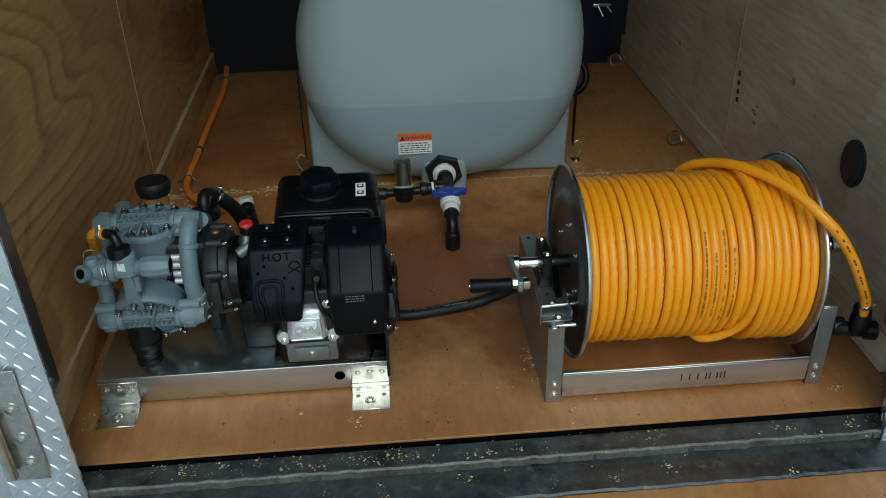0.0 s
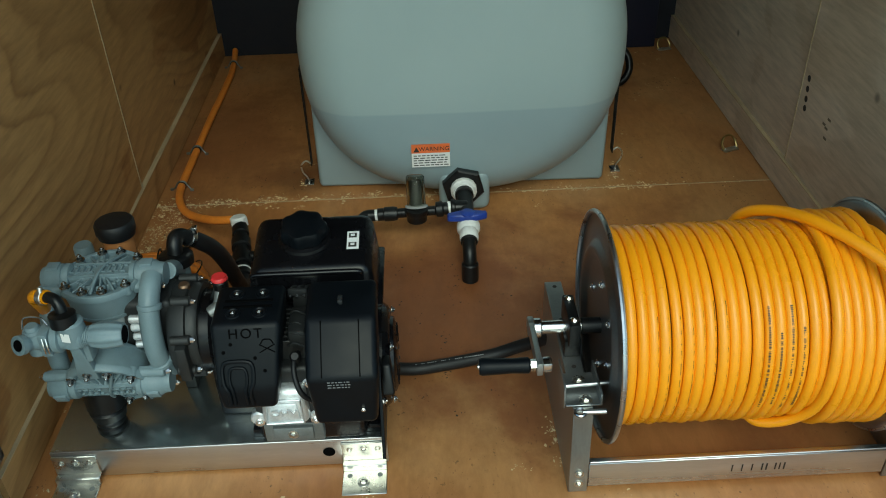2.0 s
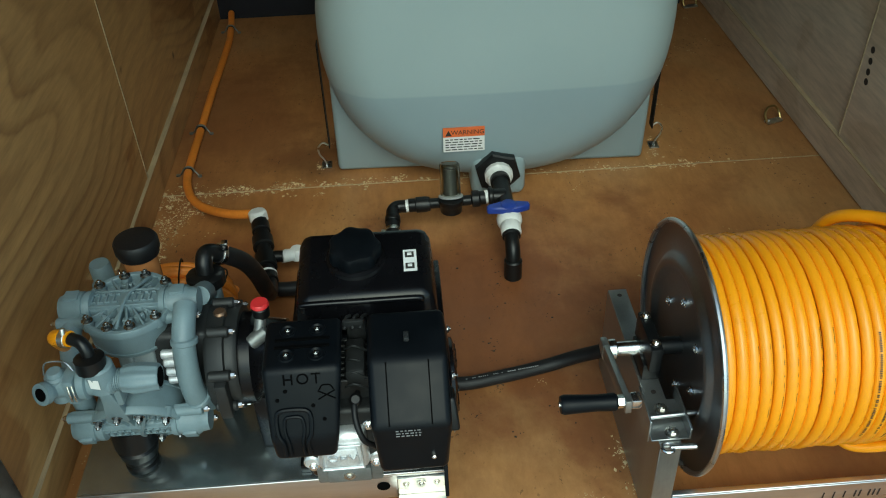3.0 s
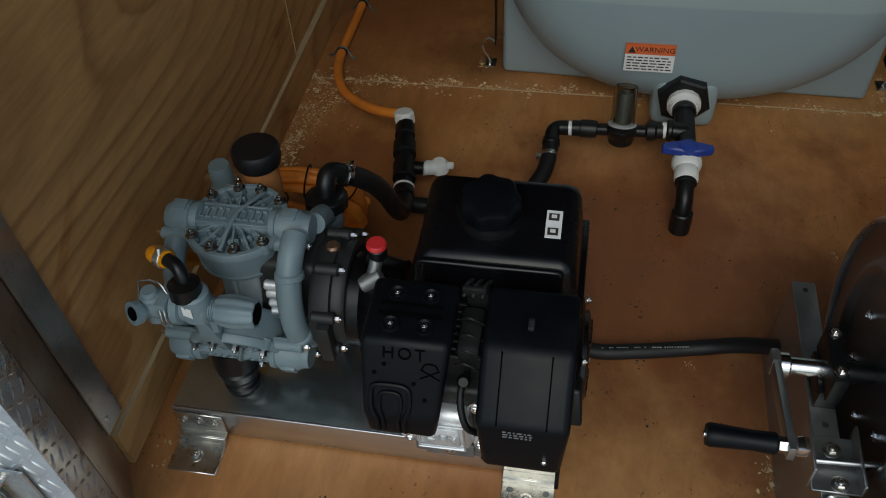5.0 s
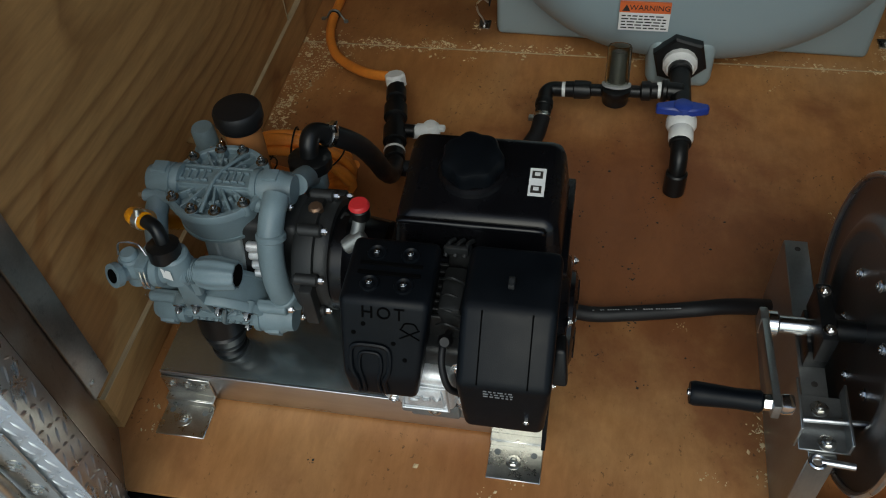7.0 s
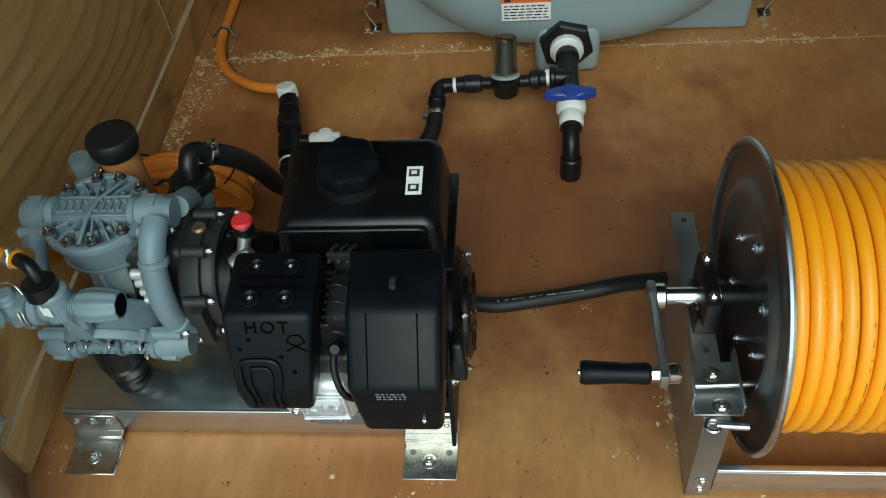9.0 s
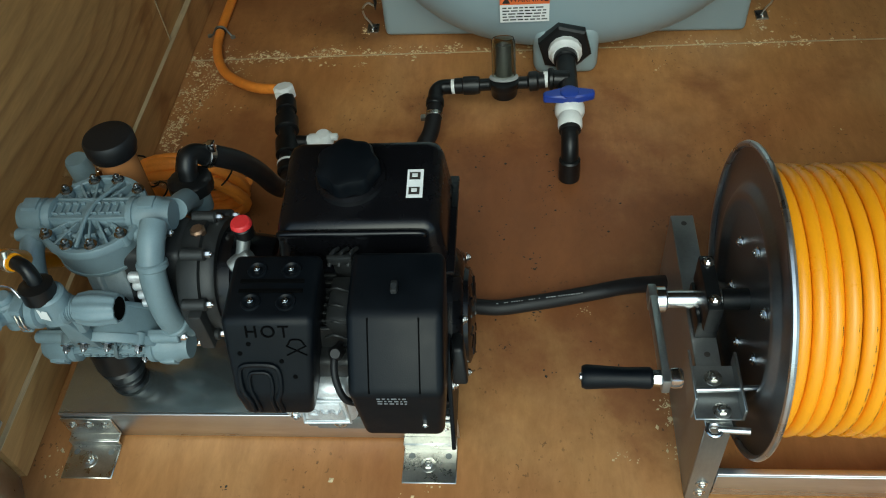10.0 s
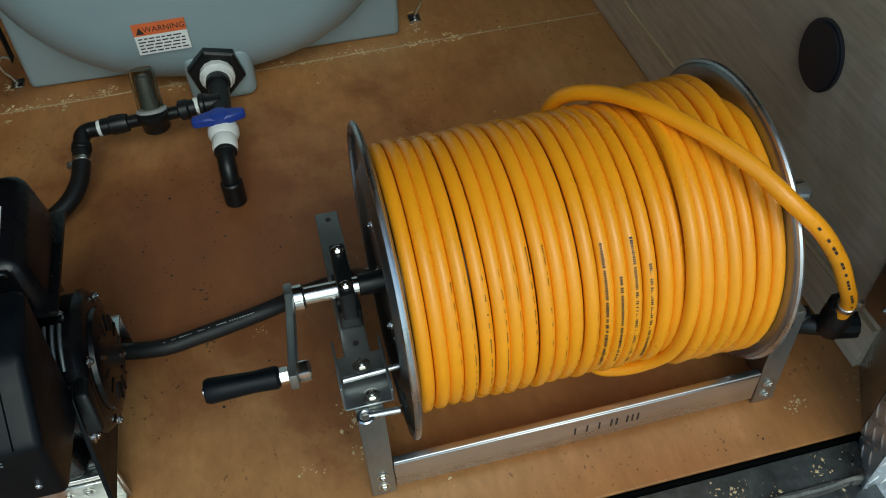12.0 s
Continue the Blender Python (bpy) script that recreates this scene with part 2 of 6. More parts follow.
DIRTY = paint("dirty_rubber_sill", (0.055, 0.060, 0.058), 0.34, 0, 0.6, 16, 130, 1.0, dirt=(0.24, 0.215, 0.14))
SILL_EDGE = paint("scuffed_step_edge", (0.13, 0.125, 0.11), 0.5, 0.3, 0.5, 20, 160, 0.8)
DARK_CEIL = paint("ceiling_panel", (0.09, 0.075, 0.06), 0.7, 0.0, 0.15)
GROUND = paint("concrete_ground", (0.48, 0.48, 0.47), 0.85, 0, 0.2, 2.0, 90, 0.4)
SKIN = paint("white_trailer_skin", (0.78, 0.78, 0.77), 0.35, 0, 0.05)
SCREW = paint("cap_screw_steel", (0.36, 0.37, 0.37), 0.24, 1.0, 0.2, 60, 300, 0.1)
BRONZE = paint("dull_bronze", (0.22, 0.14, 0.09), 0.4, 0.8, 0.2)
BRASS = paint("zinc_brass", (0.45, 0.34, 0.14), 0.32, 1.0, 0.2)


# ---- mesh tools ----
def hexa(bm, p, bev=0.0, seg=2):
    """A six-sided block from 8 corners (bottom four round, then top four), with rounded edges."""
    b = bmesh.new()
    v = [b.verts.new(q) for q in p]
    for f in ((0, 3, 2, 1), (4, 5, 6, 7), (0, 1, 5, 4), (1, 2, 6, 5), (2, 3, 7, 6), (3, 0, 4, 7)):
        b.faces.new([v[i] for i in f])
    if bev:
        bmesh.ops.bevel(b, geom=b.edges[:], offset=bev, segments=seg, profile=0.5, affect="EDGES", clamp_overlap=True)
    bmesh.ops.recalc_face_normals(b, faces=b.faces[:])
    me = bpy.data.meshes.new("t")
    b.to_mesh(me)
    b.free()
    bm.from_mesh(me)
    bpy.data.meshes.remove(me)


def block(bm, x0, x1, y0, y1, z0, z1, bev=0.002, seg=2, turn=None):
    p = [Vector(q) for q in ((x0, y0, z0), (x1, y0, z0), (x1, y1, z0), (x0, y1, z0), (x0, y0, z1), (x1, y0, z1), (x1, y1, z1), (x0, y1, z1))]
    if turn:
        c = Vector(((x0 + x1) / 2, (y0 + y1) / 2, (z0 + z1) / 2))
        r = pose(0, 0, 0, *turn)
        p = [c + r @ (q - c) for q in p]
    hexa(bm, p, bev, seg)


def sweep(bm, p, d, n=24, profile=((1, 0), (1, 1)), lobes=0, amp=0.0):
    """Turned form: the profile's (radius, height) round the axis d from p; lobes make a fluted rim."""
    d = Vector(d).normalized()
    a = d.orthogonal().normalized()
    if abs(d.z) > 0.9:
        a = (Vector((1, 0, 0)) - d * d.x).normalized()
    c = d.cross(a)
    p = Vector(p)
    rings = []
    for r, h in profile:
        ring = []
        for i in range(n):
            w = 2 * math.pi * i / n
            k = 1 + (amp * math.cos(lobes * w) if lobes else 0)
            ring.append(bm.verts.new(p + d * h + (a * math.cos(w) + c * math.sin(w)) * max(r, 1e-5) * k))
        rings.append(ring)
    for u, v in zip(rings, rings[1:]):
        for i in range(n):
            bm.faces.new((u[i], u[(i + 1) % n], v[(i + 1) % n], v[i]))
    bm.faces.new(rings[0][::-1])
    bm.faces.new(rings[-1])


def rod(bm, p, q, r, r2=None, n=20, bev=0.0):
    p, q = Vector(p), Vector(q)
    h = (q - p).length
    r2 = r if r2 is None else r2
    if bev:
        prof = ((r - bev, 0), (r, bev), (r2, h - bev), (r2 - bev, h))
    else:
        prof = ((r, 0), (r2, h))
    sweep(bm, p, q - p, n, prof)


def smooth_path(pts, steps=8):
    pts = [Vector(p) for p in pts]
    ext = [2 * pts[0] - pts[1], *pts, 2 * pts[-1] - pts[-2]]
    out = []
    for i in range(1, len(ext) - 2):
        a, b, c, d = ext[i - 1:i + 3]
        for k in range(steps):
            s = k / steps
            out.append(0.5 * ((2 * b) + (c - a) * s + (2 * a - 5 * b + 4 * c - d) * s * s + (3 * b - a - 3 * c + d) * s ** 3))
    out.append(pts[-1])
    return out


def pipe(bm, pts, r, n=14, steps=8, closed=False):
    path = smooth_path(pts, steps) if steps else [Vector(p) for p in pts]
    rings, up = [], None
    m = len(path)
    for i, p in enumerate(path):
        if closed:
            d = (path[(i + 1) % m] - path[i - 1]).normalized()
        else:
            d = (path[min(i + 1, m - 1)] - path[max(i - 1, 0)]).normalized()
        up = d.orthogonal().normalized() if up is None else (up - d * up.dot(d)).normalized()
        s = d.cross(up)
        rr = r[i] if isinstance(r, list) else r
        rings.append([bm.verts.new(p + (up * math.cos(2 * math.pi * k / n) + s * math.sin(2 * math.pi * k / n)) * rr) for k in range(n)])
    pairs = list(zip(rings, rings[1:])) + ([(rings[-1], rings[0])] if closed else [])
    for u, v in pairs:
        for k in range(n):
            bm.faces.new((u[k], u[(k + 1) % n], v[(k + 1) % n], v[k]))
    if not closed:
        bm.faces.new(rings[0][::-1])
        bm.faces.new(rings[-1])


def plate(bm, poly, axis, lo, hi, bev=0.0, seg=1):
    """A flat outline, given in the two other axes in x, y, z order, thickened along axis from lo to hi."""
    b = bmesh.new()

    def at(u, v, w):
        return {"x": (w, u, v), "y": (u, w, v), "z": (u, v, w)}[axis]
    f0 = [b.verts.new(at(u, v, lo)) for u, v in poly]
    f1 = [b.verts.new(at(u, v, hi)) for u, v in poly]
    b.faces.new(f0)
    b.faces.new(f1[::-1])
    k = len(poly)
    for i in range(k):
        b.faces.new((f0[i], f1[i], f1[(i + 1) % k], f0[(i + 1) % k]))
    bmesh.ops.recalc_face_normals(b, faces=b.faces[:])
    if bev:
        bmesh.ops.bevel(b, geom=b.edges[:], offset=bev, segments=seg, profile=0.5, affect="EDGES", clamp_overlap=True)
    me = bpy.data.meshes.new("t")
    b.to_mesh(me)
    b.free()
    bm.from_mesh(me)
    bpy.data.meshes.remove(me)


def finish(name, bm, material, angle=38):
    me = bpy.data.meshes.new(name)
    bmesh.ops.recalc_face_normals(bm, faces=bm.faces[:])
    bm.to_mesh(me)
    bm.free()
    me.materials.append(material)
    me.shade_smooth()
    me.set_sharp_from_angle(angle=radians(angle))
    return me


def thing(name, base, label, category, group="", kind=""):
    ob = new(name)
    ob.empty_display_size = 0.05
    ob.location = base
    return tagged(ob, label, category, group, kind)


def part(name, bm, material, parent, label="", angle=38):
    ob = new(name, finish(name, bm, material, angle))
    ob.parent = parent
    if parent.type == "EMPTY":
        ob.matrix_parent_inverse = Matrix.Translation(parent.location).inverted()
    return tagged(ob, label)


def made(fn, *a, **k):
    bm = bmesh.new()
    fn(bm, *a, **k)
    return bm


def solid(name, bm, material, label, category, kind="", group="", angle=38):
    ob = new(name, finish(name, bm, material, angle))
    return tagged(ob, label, category, group, kind)


BOLTS = {}


def bolt(parent, p, d, r=0.006, h=0.005, material=None, washer=True, name="bolt"):
    """A hex head on a washer; all of one size share a mesh."""
    material = material or ZINC
    key = (r, h, material.name, washer)
    if key not in BOLTS:
        bm = bmesh.new()
        if washer:
            sweep(bm, (0, 0, 0), (0, 0, 1), 14, ((r * 1.55, 0), (r * 1.55, r * 0.22), (r * 1.2, r * 0.3)))
        sweep(bm, (0, 0, 0), (0, 0, 1), 6, ((r, 0), (r, h * 0.85), (r * 0.85, h)))
        sweep(bm, (0, 0, 0), (0, 0, 1), 10, ((r * 0.5, h * 0.8), (r * 0.5, h * 1.25), (r * 0.38, h * 1.35)))
        BOLTS[key] = finish("bolt", bm, material)
    ob = new(name, BOLTS[key])
    ob.parent = parent
    if parent.type == "EMPTY":
        ob.matrix_parent_inverse = Matrix.Translation(parent.location).inverted()
    q = Vector((0, 0, 1)).rotation_difference(Vector(d).normalized())
    ob.matrix_basis = Matrix.Translation(p) @ q.to_matrix().to_4x4()
    return ob


def lettering(parent, text, p, turn, size, material, name="lettering", depth=0.0004, gap=1.0):
    cu = bpy.data.curves.new(name, "FONT")
    cu.body, cu.size, cu.extrude = text, size, depth
    cu.align_x, cu.align_y, cu.space_character = "CENTER", "CENTER", gap
    cu.materials.append(material)
    ob = new(name, cu)
    ob.parent = parent
    if parent.type == "EMPTY":
        ob.matrix_parent_inverse = Matrix.Translation(parent.location).inverted()
    ob.matrix_basis = pose(*p, *turn)
    return ob


# ---- the trailer ----
XL, XR = -0.69, 1.065          # inner faces of the side walls
Y0, Y1, YS = 1.255, 3.52, 2.40  # floor's rear edge, front wall, joint between floor sheets
SEAM, KICK, ROOF = 2.35, 0.09, 1.95

ground = solid("ground", made(block, -60, 60, -60, 60, -0.72, -0.52, 0), GROUND, "pale concrete yard outside the open trailer", "ground", "structure")
bm = bmesh.new()
block(bm, XL - 0.05, XR + 0.05, 1.23, Y1 + 0.05, -0.14, -0.02, 0)
solid("floor_frame", bm, CHAR, "dark steel frame under the trailer floor", "floor", "structure")
floor = new("floor")
tagged(floor, "orange-brown stained plywood trailer floor, worn and dusty", "floor", kind="structure")
part("floor_sheet", made(block, XL - 0.0118, XR + 0.0118, Y0, YS - 0.0012, -0.02, 0, 0.0012, 1), FLOOR, floor)
part("floor_sheet", made(block, XL - 0.0118, XR + 0.0118, YS + 0.0012, Y1, -0.02, 0, 0.0012, 1), FLOOR, floor)


part("joint_filler", made(block, XL - 0.01, XR + 0.01, YS - 0.0016, YS + 0.0016, -0.012, 0.0004, 0), PLY_EDGE, floor, "pale splintered edge along the sheet joint")


def side_wall(name, x, s, material, label):
    """Outer skin, a low kick board and plywood sheets that stand proud of it, with a vertical joint."""
    wall = new(name)
    tagged(wall, label, "wall", kind="structure")
    lo, hi = sorted((x + s * 0.012, x + s * 0.04))
    part("backing", made(block, lo, hi, 1.235, Y1, -0.1, ROOF, 0), SKIN, wall)
    lo, hi = sorted((x - s * 0.003, x + s * 0.012))
    part("kick_board", made(block, lo, hi, 1.353, Y1, 0.004, KICK, 0), material, wall)
    lo, hi = sorted((x + s * 0.004, x + s * 0.0118))
    part("panel", made(block, lo, hi, 1.353, SEAM - 0.001, KICK + 0.0026, ROOF, 0.001, 1), material, wall)
    lo, hi = sorted((x + s * 0.0105, x + s * 0.0118))
    part("panel", made(block, lo, hi, SEAM + 0.001, Y1, KICK + 0.0026, ROOF, 0), material, wall)
    bm = bmesh.new()
    lo, hi = sorted((x - s * 0.0034, x + s * 0.0115))
    block(bm, lo, hi, 1.353, Y1, KICK + 0.0002, KICK + 0.0024, 0)
    lo, hi = sorted((x + s * 0.0028, x + s * 0.0104))
    block(bm, lo, hi, SEAM - 0.0016, SEAM + 0.0016, KICK + 0.0026, ROOF, 0)
    part("panel_edge", bm, PLY_EDGE, wall, "pale sawn plywood edge")
    return wall


wall_left = side_wall("wall_left", XL, -1, PLY_L, "unpainted plywood trailer wall with bold grain")
wall_right = side_wall("wall_right", XR, 1, PLY_R, "pale plywood trailer wall with a vertical joint")
solid("wall_front", made(block, XL - 0.04, XR + 0.04, Y1, Y1 + 0.05, -0.1, ROOF, 0), NAVY, "dark front wall of the trailer", "wall", "structure")
# unseen ceiling, added to close the trailer; kept dark so tops reflect little
solid("ceiling", made(block, XL - 0.04, XR + 0.04, 1.2, Y1 + 0.05, ROOF, ROOF + 0.06, 0), DARK_CEIL, "plain dark trailer ceiling, out of view", "ceiling", "structure")

# stamped dark lumber marks and a black oval vent on the pale wall
bm = bmesh.new()
for i, z in enumerate((0.345, 0.318, 0.292, 0.268)):
    sweep(bm, (XR + 0.0045, 2.318 - 0.004 * i, z), (-1, 0, 0), 14, ((0.0085, 0), (0.0085, 0.0012)))
solid("stamp_mark", bm, INK, "row of dark oval stamps on the plywood", "mark")
bm = bmesh.new()
for i, (y, z) in enumerate(((2.17, 0.30), (2.175, 0.275), (2.17, 0.25), (2.19, 0.28))):
    block(bm, XR + 0.0034, XR + 0.0042, y - 0.008, y + 0.008, z - 0.003, z + 0.003, 0)
solid("stamp_mark", bm, paint("faded_ink", (0.17, 0.13, 0.08), 0.7), "faint unreadable stamp on the plywood", "mark")
vent = thing("side_vent", (XR, 1.65, 0.37), "black oval plastic vent cap set in the plywood wall", "vent")


def oval(bm, ry, rz, x0, x1, y=1.65, z=0.370, n=40):
    plate(bm, [(y + ry * math.cos(2 * math.pi * i / n), z + rz * math.sin(2 * math.pi * i / n)) for i in range(n)], "x", x0, x1)


part("cap", made(oval, 0.043, 0.052, XR - 0.0055, XR + 0.0041), VENT, vent)
part("rim", made(oval, 0.047, 0.056, XR - 0.002, XR + 0.0041), VENT, vent)


# ---- rear frame: jambs, sill and ramp ----
def tread_lugs(bm, p, q, z0, z1):
    """Raised lens-shaped lugs in alternate directions on the upright face over the line p to q, to the line's outer side."""
    p, q = Vector((*p, 0)), Vector((*q, 0))
    along = (q - p).normalized()
    out = Vector((along.y, -along.x, 0))
    up = Vector((0, 0, 1))
    step = 0.024
    wide = (q - p).length
    for i in range(int((z1 - z0) / step)):
        for j in range(int(wide / step) + 1):
            u, w = 0.010 + j * step, z0 + 0.008 + i * step
            if u > wide - 0.008:
                continue
            a = radians(45 if (i + j) % 2 else -45)
            c, s = math.cos(a), math.sin(a)
            base = []
            for du, dw in ((-0.0112, 0), (-0.004, -0.0026), (0.004, -0.0026), (0.0112, 0), (0.004, 0.0026), (-0.004, 0.0026)):
                base.append(bm.verts.new(p + along * (u + du * c - dw * s) + up * (w + du * s + dw * c) + out * 0.0002))
            ridge = [bm.verts.new(p + along * (u + k * c) + up * (w + k * s) + out * 0.0019) for k in (-0.006, 0.006)]
            for f in ((0, 1, ridge[0]), (1, 2, ridge[1], ridge[0]), (2, 3, ridge[1]), (3, 4, ridge[1]), (4, 5, ridge[0], ridge[1]), (5, 0, ridge[0])):
                bm.faces.new([base[k] if isinstance(k, int) else k for k in f])


def jamb(name, x, s, label):
    """A splayed door post: plain metal from the plywood, then tread plate to the corner and round to the rear; s: +1 where inside lies towards +x."""
    ob = new(name)
    tagged(ob, label, "door frame", kind="structure")

    def at(d, y):
        return (x + s * d, y)
    bm = bmesh.new()
    plate(bm, [at(-0.008, 1.3515), at(0.046, 1.258), at(0.030, 1.250), at(-0.03, 1.250), at(-0.03, 1.3515)], "z", -0.14, ROOF)
    part("inner_strip", bm, JAMB, ob, "dull flat metal strip")
    bm = bmesh.new()
    lo, hi = sorted((x - s * 0.0005, x + s * 0.0035))
    block(bm, lo, hi, 1.340, 1.388, KICK + 0.022, ROOF, 0.001, 1)
    part("edge_trim", bm, JAMB, ob)
    face = [at(0.0475, 1.2565), at(0.084, 1.183), at(-0.064, 1.200)]
    bm = bmesh.new()
    plate(bm, [*face, at(-0.064, 1.2485), at(0.040, 1.2485)], "z", -0.30, ROOF, 0.0015, 2)
    post = part("tread_cover", bm, TREAD, ob, "bright aluminium tread plate")
    bm = bmesh.new()
    for p, q in zip(face, face[1:]):
        a, b = (q, p) if s > 0 else (p, q)
        tread_lugs(bm, a, b, -0.28, 1.4)
    lugs = part("lugs", bm, TREAD, post)
    lugs["kind"] = "stuff"
    for z in (0.142, 0.558, 0.97):
        bolt(ob, (x + s * 0.0035, 1.352, z), (s, 0, 0), 0.004, 0.003)
    return ob


jl = jamb("door_frame_left", XL, 1, "tread-plate door post with a dull metal inner strip")
jr = jamb("door_frame_right", XR, -1, "tread-plate door post with a dull metal inner strip")
bm = bmesh.new()
block(bm, XL - 0.075, XR + 0.075, 1.2, 1.3, ROOF - 0.1, ROOF + 0.05, 0.004)
solid("door_header", bm, SKIN, "white header beam over the rear opening", "door frame", "structure")

# barrel latch on the tread post
latch = thing("door_latch", (XL - 0.02, 1.19, 0.2), "zinc-plated barrel latch bolted to the tread post", "latch")
part("backplate", made(block, XL - 0.048, XL + 0.030, 1.183, 1.1865, 0.04, 0.30, 0.003, 2), ZINC, latch)
part("barrel", made(rod, (XL - 0.030, 1.170, 0.06), (XL - 0.030, 1.170, 0.29), 0.011, 0.011, 20, 0.003), ZINC, latch)
part("keeper", made(pipe, [(XL - 0.046, 1.184, 0.27), (XL - 0.044, 1.160, 0.272), (XL - 0.016, 1.156, 0.272), (XL - 0.012, 1.184, 0.27)], 0.005, 10), CHROME, latch, "bright bent keeper")
for z in (0.085, 0.145, 0.215):
    bolt(latch, (XL + 0.006, 1.183, z), (0, -1, 0), 0.009, 0.006)

# sill: two worn black strips with a step between them, full of dirt
sill = new("sill")
tagged(sill, "worn black threshold strips, greasy, dusty and full of wood chips", "threshold", kind="structure")


def worn_strip(bm, y0, y1, z, drop, seed):
    """A long strip with a ragged, sagging front edge and an uneven top."""
    r = random.Random(seed)
    n = 90
    rows = []
    for i in range(n + 1):
        x = XL + 0.06 + (XR - XL - 0.12) * i / n
        dy, dz = r.uniform(-0.0022, 0.0022), r.uniform(-0.0012, 0.0012)
        rows.append([bm.verts.new(v) for v in ((x, y1, z - drop), (x, y1, z), (x, (y0 + y1) / 2 + dy, z + dz), (x, y0 + dy + 0.004, z + dz * 0.5), (x, y0 + dy, z - 0.004), (x, y0 + dy, z - drop))])
    for a, b in zip(rows, rows[1:]):
        for k in range(5):
            bm.faces.new((a[k], b[k], b[k + 1], a[k + 1]))
    bm.faces.new(rows[0][::-1])
    bm.faces.new(rows[-1])


part("rubber", made(worn_strip, 1.193, 1.246, -0.012, 0.08, 4), DIRTY, sill)
part("rubber", made(worn_strip, 1.110, 1.192, -0.030, 0.06, 8), DIRTY, sill)
part("step_edge", made(worn_strip, 1.1905, 1.1965, -0.0085, 0.02, 12), SILL_EDGE, sill, "scuffed grey edge of the step")
# a black block stands in for the shade in the gap before the floor
part("floor_gap_shade", made(block, XL + 0.05, XR - 0.05, 1.2485, 1.2545, -0.03, -0.004, 0.001, 1), HOLE, sill, "black strip that stands for the shade in the gap at the floor's edge")
bm = bmesh.new()
hexa(bm, [(XL + 0.02, -0.75, -0.53), (XR - 0.02, -0.75, -0.53), (XR - 0.02, 1.112, -0.10), (XL + 0.02, 1.112, -0.10), (XL + 0.02, -0.75, -0.50), (XR - 0.02, -0.75, -0.50), (XR - 0.02, 1.112, -0.036), (XL + 0.02, 1.112, -0.036)], 0.003)
solid("ramp", bm, FLOOR, "orange-brown plywood ramp door let down behind the trailer", "ramp", "structure")

# ---- water tank ----
TX, TZ, TA, TB = 0.19, 0.425, 0.428, 0.414
tank = thing("water_tank", (TX, 2.8, 0), "translucent white plastic elliptical water tank, about half full", "tank")


def tank_body(bm):
    n = 72
    prof = []
    for i in range(0, 11):
        a = radians(90 - 9 * i)
        prof.append((2.45 - 0.150 * math.sin(a), 1 - 0.33 * (1 - math.cos(a))))
    prof = [(2.292, 0.02), (2.294, 0.3), (2.297, 0.55)] + prof
    prof += [(2.75, 1.0), (2.78, 0.985), (2.80, 0.985), (2.83, 1.0), (3.15, 1.0)]
    for i in range(1, 9):
        a = radians(11 * i)
        prof.append((3.15 + 0.15 * math.sin(a), 1 - 0.33 * (1 - math.cos(a))))
    prof.append((3.305, 0.02))
    rings = []
    for y, k in prof:
        ring = []
        for i in range(n):
            w = 2 * math.pi * i / n
            c, s = math.cos(w), math.sin(w)
            e = 0.96 if s > 0 else 0.86
            ring.append(bm.verts.new((TX + TA * k * math.copysign(abs(c) ** e, c), y, TZ + TB * k * math.copysign(abs(s) ** e, s))))
        rings.append(ring)
    for u, v in zip(rings, rings[1:]):
        for i in range(n):
            bm.faces.new((u[i], v[i], v[(i + 1) % n], u[(i + 1) % n]))
    bm.faces.new(rings[0])
    bm.faces.new(rings[-1][::-1])


part("body", made(tank_body), TANK, tank, angle=50)
bm = bmesh.new()
hexa(bm, [(-0.230, 2.464, 0.001), (0.590, 2.438, 0.001), (0.602, 3.16, 0.001), (-0.232, 3.16, 0.001), (-0.226, 2.466, 0.36), (0.596, 2.444, 0.36), (0.604, 3.16, 0.36), (-0.229, 3.16, 0.36)], 0.014, 3)
part("saddle", bm, TANK, tank, "moulded square foot of the tank")
bm = bmesh.new()
block(bm, 0.114, 0.252, 2.300, 2.46, 0.002, 0.125, 0.022, 4)
part("outlet_boss", bm, TANK, tank)
bm = bmesh.new()
sweep(bm, (TX, 2.75, TZ + TB - 0.02), (0, 0, 1), 32, ((0.13, 0), (0.13, 0.03), (0.12, 0.035), (0.115, 0.06), (0.03, 0.068)))
part("lid", bm, BLACKP, tank, "black screw lid")
# warning label
bm = bmesh.new()
block(bm, 0.045, 0.145, 2.2905, 2.2955, 0.152, 0.193, 0)
lab = part("label", bm, WHITE_L, tank, "white and orange warning label")
part("label_header", made(block, 0.045, 0.145, 2.2902, 2.2953, 0.1935, 0.217, 0), ORANGE_L, lab)
lettering(lab, "WARNING", (0.104, 2.2898, 0.205), (90, 0, 0), 0.0165, INK)
plate_bm = bmesh.new()
plate(plate_bm, [(0.050, 0.197), (0.066, 0.197), (0.058, 0.212)], "y", 2.2894, 2.2903)
part("warning_triangle", plate_bm, INK, lab)
bm = bmesh.new()
random.seed(4)
for i in range(5):
    z = 0.186 - i * 0.007
    x = 0.050
    while x < 0.135:
        w = random.uniform(0.006, 0.016)
        block(bm, x, min(x + w, 0.141), 2.2898, 2.2906, z - 0.0012, z + 0.0012, 0)
        x += w + 0.003
part("print_lines", bm, INK, lab, "small unreadable print")

# bulkhead fitting in the tank's boss
BX, BZ = 0.179, 0.085
outlet = thing("tank_outlet", (0.187, 2.27, 0.09), "black hexagonal bulkhead nut with a white threaded bush", "fitting")
bm = bmesh.new()
